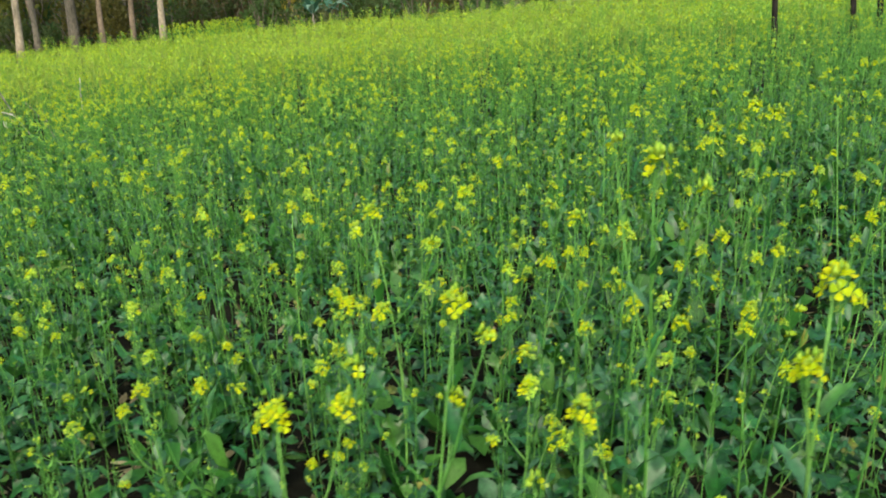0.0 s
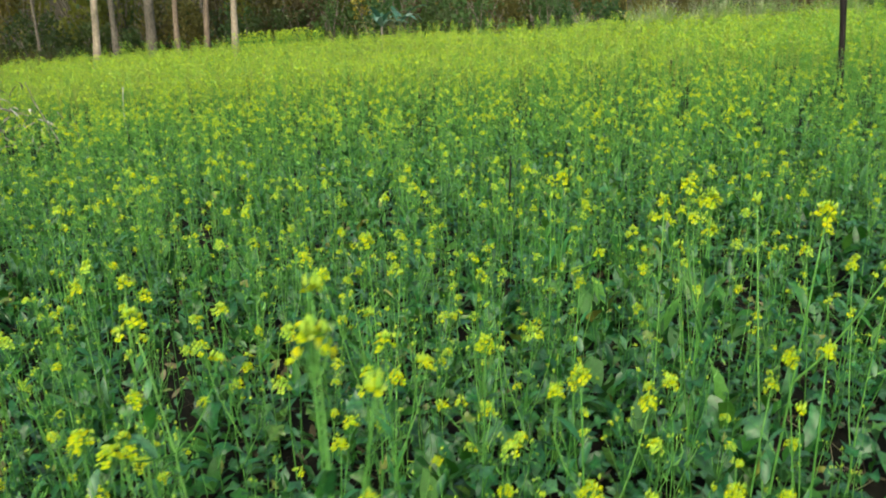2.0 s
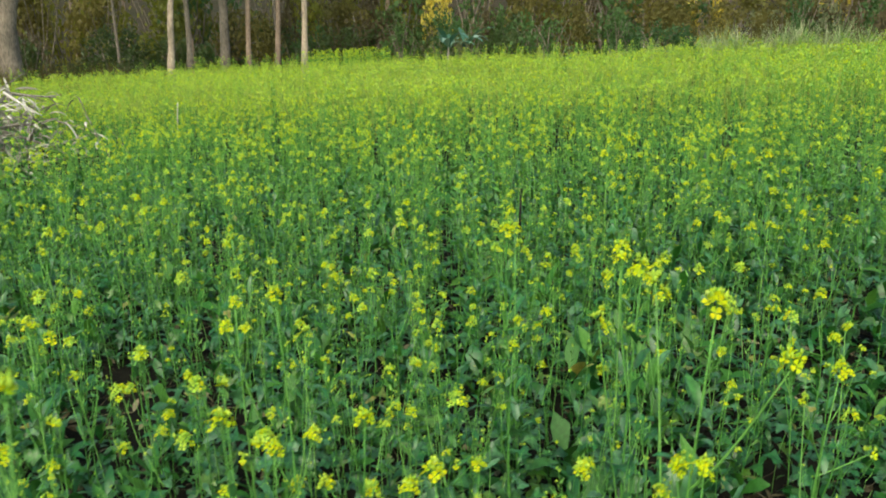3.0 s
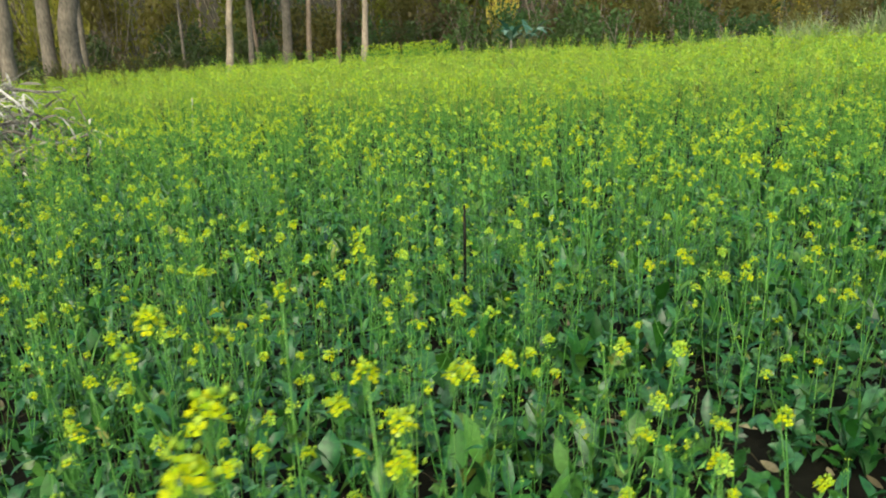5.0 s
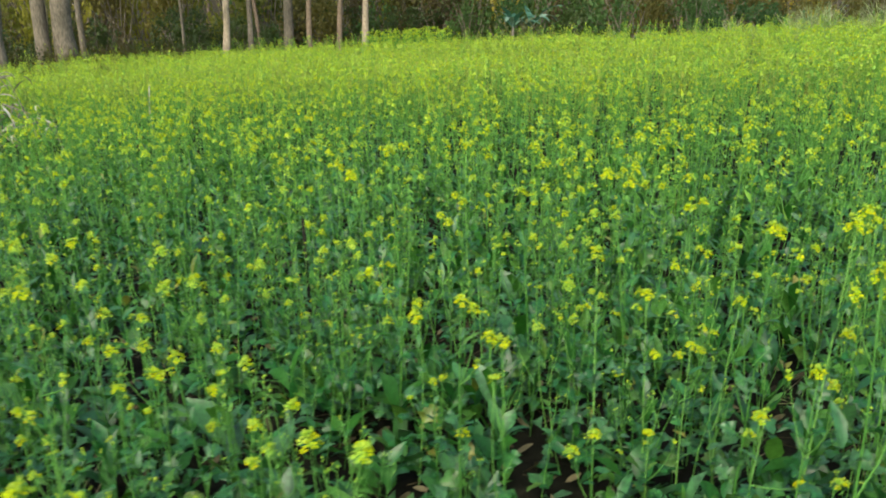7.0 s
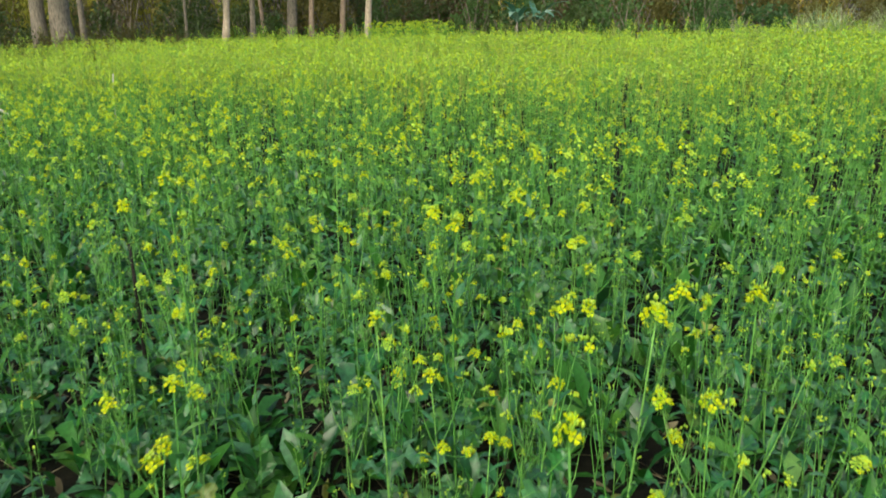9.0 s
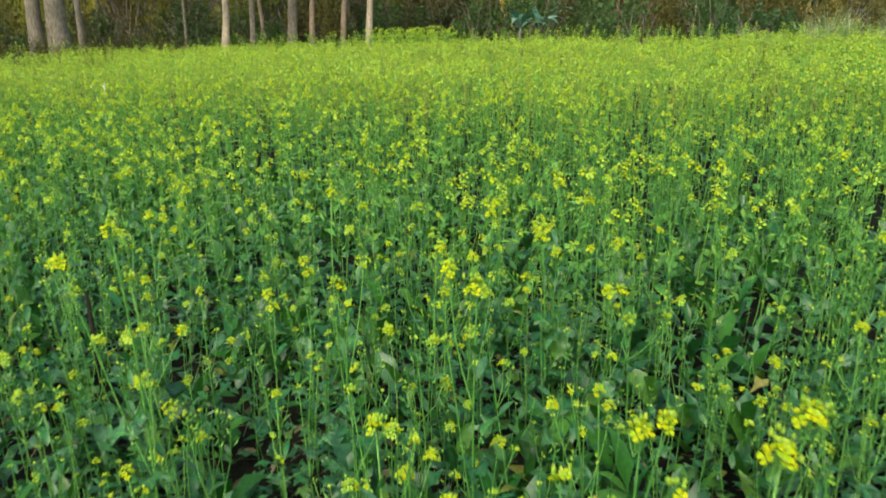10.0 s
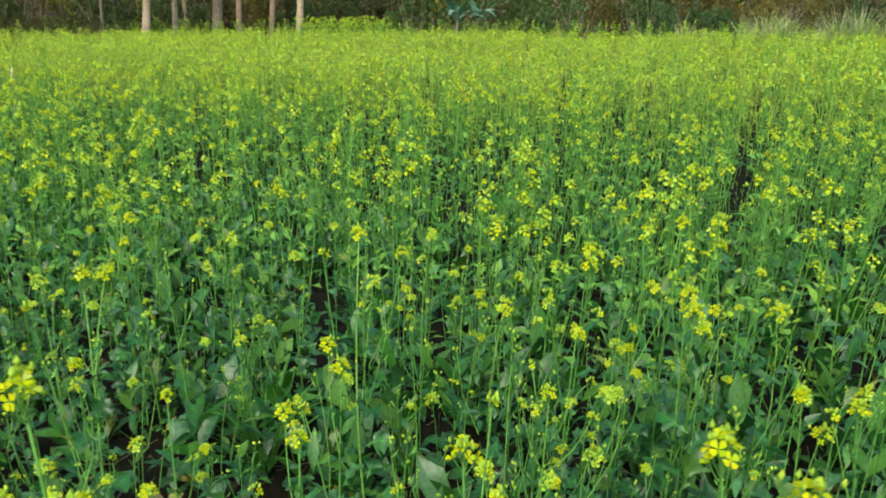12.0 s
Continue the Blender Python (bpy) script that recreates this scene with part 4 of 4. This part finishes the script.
def tree(x, y, radius, material, label, lean=(0.0, 0.0), height=14.0):
    thing = tagged(new("tree"), label, "tree", "trees along the field's edge")
    thing.location = (x, y, float(ground_z(x, y)))
    path = bent(R, (0, 0, -0.15), (lean[0] * height, lean[1] * height, height), 14, 0.1)
    path[:, :2] += R.normal(0, radius * 0.12, (15, 2))
    radii = radius * (np.linspace(1.0, 0.3, 15) + np.r_[0.35, 0.1, np.zeros(13)]) * R.uniform(0.95, 1.06, 15)
    part("trunk", bits_mesh("trunk", Bits().add(*tube(path, radii, 10)), [material]), thing)
    for k in range(6):
        i = R.integers(8, 14)
        a = k * 2.4 + R.uniform(-0.4, 0.4)
        e = path[i] + np.array([math.cos(a), math.sin(a), R.uniform(0.4, 0.9)]) * R.uniform(1.4, 2.9)
        part("limb", bits_mesh("limb", Bits().add(*tube(bent(R, path[i], e, 4, 0.08), radius * np.linspace(0.32, 0.08, 5), 5)), [material]), thing)
    part("crown", CROWNS[R.integers(3)], thing, "", Matrix.Translation(path[-1] - np.array([0, 0, 1.3])) @ Matrix.Rotation(R.uniform(0, 6.28), 4, "Z"))
    return thing


PALE = "tall slender tree with a pale straight trunk"
GREY = "tall tree with a thick grey trunk"
RED = "slender tree with reddish-brown bark"
tree(-20.96, 21.12, 0.27, BARK_GREY, GREY, (0.06, 0.0))
tree(-22.832, 24.64, 0.288, BARK_GREY, "tall slender grey tree leaning outwards", (0.02, 0.0))
tree(-22.32, 25.04, 0.416, BARK_GREY, GREY, (0.12, 0.0))
tree(-26.24, 29.76, 0.144, BARK_GREY, "thin leaning grey sapling", (0.05, 0.0))
tree(-18.752, 30.16, 0.152, BARK_PALE, PALE, (0.12, 0.0))
tree(-20.496, 34.32, 0.144, BARK_GREY, "slender tree with a grey-brown trunk", (0.07, 0.0))
tree(-22.768, 38.4, 0.104, BARK_RED, RED, (-0.03, 0.0))
tree(-20.496, 37.28, 0.264, BARK_GREY, GREY, (0.08, 0.0))
tree(-17.68, 34.88, 0.136, BARK_RED, RED, (0.07, 0.0))
tree(-16.848, 36.096, 0.136, BARK_RED, "slender brown tree with a dry pale foot", (0.05, 0.0))
tree(-15.008, 35.52, 0.16, BARK_PALE, PALE, (0.05, 0.0))
tree(-19.36, 40.96, 0.08, BARK_GREY, "thin grey tree in the wood's shade")
tree(-24.96, 34.88, 0.08, BARK_GREY, "thin grey tree in the wood's shade")
for k in range(16):
    x, y = R.uniform(-48, 13), R.uniform(43, 60)
    tree(x, y, R.uniform(0.11, 0.26), (BARK_GREY, BARK_RED)[k % 2], "tall brown tree deeper in the wood", (R.normal(0, 0.02), 0), R.uniform(13, 17))

SHRUBS = {}
GLOW_SPOTS = ((-10.32, 42.4), (2.4, 42.56), (7.68, 42.56))      # spots where sun-painted shrubs show through gaps in the scrub


def gap_height(x, y, height):
    """Growth stays low on the line from the field to a sun-painted spot."""
    for a, c in GLOW_SPOTS:
        u = np.array([a - 3.2, c])
        v = np.array([x - 3.2, y])
        along = float(u @ v) / float(u @ u)
        if 0.5 < along < 0.985 and abs(u[0] * v[1] - u[1] * v[0]) / np.linalg.norm(u) < 1.2:
            return min(height, 2.5)
    return height


def shrub(x, y, width, height, material, label, leaf_size=(0.040, 0.092), leaves=760, name="shrub"):
    key = (material.name, leaf_size, leaves)
    if key not in SHRUBS:
        stems = Bits()
        for k in range(7):
            a = k * 0.9
            stems.add(*tube(bent(R, (0, 0, -0.55), (math.cos(a) * 0.5, math.sin(a) * 0.5, R.uniform(0.1, 0.6)), 4, 0.06), np.linspace(0.022, 0.006, 5), 4))
        SHRUBS[key] = (bits_mesh("stem", stems, [BARK_GREY]), [bits_mesh("foliage", leaf_cloud(R, leaves, leaf_size[0], leaf_size[1], (0.75, 0.75, 0.75), 13), [material]) for _ in range(2)])
    height = gap_height(x, y, height)
    width = min(width, 1.1 * height) if height < 1.2 else width
    thing = tagged(new(name), label, "shrub", "shrubs along the wood")
    m = Matrix.Translation((x, y, float(ground_z(x, y)) + 0.5 * height)) @ Matrix.Rotation(R.uniform(0, 6.28), 4, "Z") @ Matrix.Diagonal((width, width, height, 1))
    thing.matrix_basis = m
    part("stem", SHRUBS[key][0], thing)
    part("foliage", SHRUBS[key][1][R.integers(2)], thing)
    return thing


DARK_L, GREEN_L, BROWN_L, GOLD_L = "shaded dark green undergrowth shrub", "green broad-leaved shrub at the field's edge", "dry brown shrub at the wood's edge", "shrub among trees with sunlight painted gold into its leaves"
OLIVE_L = "olive-brown shrub with broken light put into its colour"
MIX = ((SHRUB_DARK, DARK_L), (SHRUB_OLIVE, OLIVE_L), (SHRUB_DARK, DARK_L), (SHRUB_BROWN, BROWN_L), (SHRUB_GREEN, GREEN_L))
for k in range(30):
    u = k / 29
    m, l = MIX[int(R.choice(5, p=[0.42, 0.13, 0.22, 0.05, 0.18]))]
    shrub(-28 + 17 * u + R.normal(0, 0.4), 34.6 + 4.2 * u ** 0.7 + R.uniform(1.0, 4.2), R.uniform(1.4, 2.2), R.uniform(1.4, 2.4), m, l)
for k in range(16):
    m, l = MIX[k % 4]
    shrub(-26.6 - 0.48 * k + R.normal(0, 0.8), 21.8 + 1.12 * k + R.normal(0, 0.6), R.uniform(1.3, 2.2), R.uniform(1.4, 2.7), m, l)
for k in range(14):
    m, l = ((SHRUB_BROWN, "low dry brown scrub at the crop's edge"), (SHRUB_DARK, "low dark green scrub at the crop's edge"))[k % 2]
    shrub(-22.9 + R.normal(0, 0.6), 20.8 + 1.04 * k, R.uniform(0.8, 1.3), R.uniform(0.7, 1.2), m, l)
for k in range(30):
    m, l = (MIX + ((SHRUB_GREEN, GREEN_L), (SHRUB_PALE, "pale grey-green shrub at the field's edge")))[int(R.choice(7, p=[0.12, 0.14, 0.1, 0.16, 0.18, 0.12, 0.18]))]
    shrub(-9.9 + k * 0.74 + R.normal(0, 0.3), 35.7 + R.uniform(0, 3.8), R.uniform(1.0, 1.85), R.uniform(1.3, 2.4), m, l)
# These shrubs carry the sunlight in their leaf colour, not from the lamp.
SUN_PAINTED = ((-10.4, 42.4, 1.1), (-11.04, 44.0, 1.3), (2.4, 43.52, 1.44), (3.68, 43.84, 1.12), (8.6, 44.6, 1.1), (-29.12, 30.24, 1.44), (-31.68, 32.64, 1.6), (-34.4, 36.48, 1.76), (-38.4, 39.2, 1.92), (-36.48, 33.28, 1.6))
for x, y, w in SUN_PAINTED:
    shrub(x, y, w, R.uniform(3.6, 4.4), SHRUB_SUNNY if x < -12 else SHRUB_SUN_GOLD, "yellow-green shrub behind the trees, sunlight painted into its leaves" if x < -12 else GOLD_L)
BACK = ((SHRUB_OLIVE, OLIVE_L), (SHRUB_GREEN, "green shrub deeper in the wood"), (SHRUB_BROWN, "dry brown shrub deeper in the wood"), (SHRUB_OLIVE, OLIVE_L), (SHRUB_SUNNY, "yellow-green shrub behind the trees, sunlight painted into its leaves"))
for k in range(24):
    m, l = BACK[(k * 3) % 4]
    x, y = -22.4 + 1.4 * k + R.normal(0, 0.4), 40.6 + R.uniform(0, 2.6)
    if min(math.hypot(x - a, y - c) for a, c, w in SUN_PAINTED) > 2.0:
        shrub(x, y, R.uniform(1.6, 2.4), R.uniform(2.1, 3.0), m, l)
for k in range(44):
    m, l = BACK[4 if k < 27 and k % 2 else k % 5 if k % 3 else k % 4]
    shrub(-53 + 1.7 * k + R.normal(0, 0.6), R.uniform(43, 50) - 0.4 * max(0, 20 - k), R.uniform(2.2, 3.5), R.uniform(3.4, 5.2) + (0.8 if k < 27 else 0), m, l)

# Taller growth along the rim of the crop.


def tuft(rng, blades, length, wide):
    out = Bits()
    for k in range(blades):
        l = length * rng.uniform(0.6, 1.15)
        v, f = leaf(rng, l, l * wide, 5, rng.uniform(0.3, 1.5), 0.2, 0.0, 0.0)
        out.add(v @ spun(rng.uniform(0, 6.28), rng.uniform(0.7, 1.2)).T, f, 0)
    return out


GRASS = [bits_mesh("grass_tuft", tuft(R, 150, 0.85, 0.009), [PALE_GRASS]) for _ in range(3)]
for x, y, s in ((3.2, 33.44, 1.92), (4.32, 33.76, 2.24), (5.12, 33.12, 1.76), (1.92, 34.24, 1.44), (-2.08, 34.56, 1.28), (7.36, 33.92, 1.92), (8.64, 33.6, 1.92), (-0.32, 34.72, 1.44), (10.08, 34.08, 1.92), (11.2, 33.6, 1.76), (3.68, 34.56, 2.4), (5.92, 34.24, 2.4), (0.96, 34.88, 1.76), (6.56, 34.88, 2.56), (8, 34.72, 2.4), (-3.52, 35.04, 1.44)):
    ob = new("grass_tuft", GRASS[R.integers(3)])
    ob.matrix_basis = Matrix.Translation((x, y, float(ground_z(x, y)))) @ Matrix.Rotation(R.uniform(0, 6.28), 4, "Z") @ Matrix.Scale(0.86 * s, 4)
    tagged(ob, "pale grey-green tuft of tall grass at the crop's edge", "grass", "grass tufts along the crop")
for x, y in ((-7.92, 35.68), (-7.28, 36.16)):
    plant = tagged(new("broad_bladed_plant"), "plant with large waxy blue-green blades", "plant", "waxy plants by the wood")
    plant.location = (x, y, float(ground_z(x, y)))
    for k in range(8):
        bl = bits_mesh("blade", Bits().add(*leaf(R, R.uniform(1.1, 1.9), R.uniform(0.22, 0.36), 8, R.uniform(1.2, 2.4), 0.25, 0.1, 0.12)), [TEAL_LEAF])
        part("blade", bl, plant, "", set_at(spun(k * 2.4, R.uniform(0.4, 1.0)), (0, 0, 1.2)))
    part("stalk", bits_mesh("stalk", Bits().add(*tube(bent(R, (0, 0, -0.05), (0, 0, 1.35), 3, 0.03), [0.09, 0.08, 0.06, 0.04], 7)), [DEADWOOD]), plant, "pale dry stalk")

p = spots_in(-27, -19.8, 18.5, 35, 3, lambda x, y: x < -20.1 + 0.5 * np.sin(y * 0.6))
scattered("dry_grass", [tuft(R, 9, 0.8, 0.022) for _ in range(5)], p, R.uniform(0.9, 1.7, len(p)), [SHRUB_BROWN], "tan dry grass between the crop and the trees", "grass", np.ones(len(p)))
p = spots_in(-23.4, -19.5, 18.6, 29.6, 8, lambda x, y: x < -19.7 + 0.5 * np.sin(y * 1.2))
scattered("tall_weeds", [crop_plant(R, 2, k) for k in (0, 0, 1, 0)], p, R.uniform(1.0, 1.9, len(p)), [SHRUB_OLIVE, WEED, PETAL, SHRUB_PALE, SHRUB_BROWN], "tall seeding weeds round the feet of the trees", "weeds")
p = spots_in(-15.0, -9.6, 32.9, 35.5, 20, lambda x, y: np.hypot((x + 12.2) / 2.1, (y - 34.2) / 1.2) < 1)
scattered("tall_mustard_clump", [crop_plant(R, 2, k) for k in (2, 3, 4, 3)], p, R.uniform(1.3, 1.75, len(p)), PLANT_MATERIALS, "mound of taller bright yellow-green mustard at the rim", "mustard crop")
p = spots_in(-22, 14, 17.6, 36.2, 5, lambda x, y: ((y > far_rim(x) - 1.1) & (y < far_rim(x) + 1.6)) | ((x < -19.8) & (y < 34.4) & (R.random(len(x)) < 0.4)))
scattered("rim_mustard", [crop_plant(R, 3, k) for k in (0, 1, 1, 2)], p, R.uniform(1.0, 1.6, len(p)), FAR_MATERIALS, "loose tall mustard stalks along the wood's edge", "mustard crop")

# Clumps of young grass among the mustard.
FRESH_GRASS = leafy("fresh_grass", [(0.0, (0.04, 0.16, 0.025)), (0.6, (0.07, 0.22, 0.035)), (1.0, (0.13, 0.29, 0.05))], 0.5, 0.3, 0.3, (1.2, 1.2, 0.5), 60)
CLUMPS = [bits_mesh("grass_clump", tuft(R, 26, 0.5, 0.03), [FRESH_GRASS]) for _ in range(3)]
for x, y, size in ((0.5, 6.5, 1.1), (2.46, 4.0, 0.8), (2.1, 5.4, 0.8), (2.13, 8.5, 1.0), (4.0, 7.4, 1.0), (0.8, 3.0, 0.9), (4.6, 4.2, 0.9)):
    ob = new("grass_clump", CLUMPS[R.integers(3)])
    ob.matrix_basis = Matrix.Translation((x, y, float(ground_z(x, y)) - 0.01)) @ Matrix.Rotation(R.uniform(0, 6.28), 4, "Z") @ Matrix.Scale(size, 4)
    tagged(ob, "clump of narrow green grass blades among mustard stems", "grass", "grass clumps in the crop")
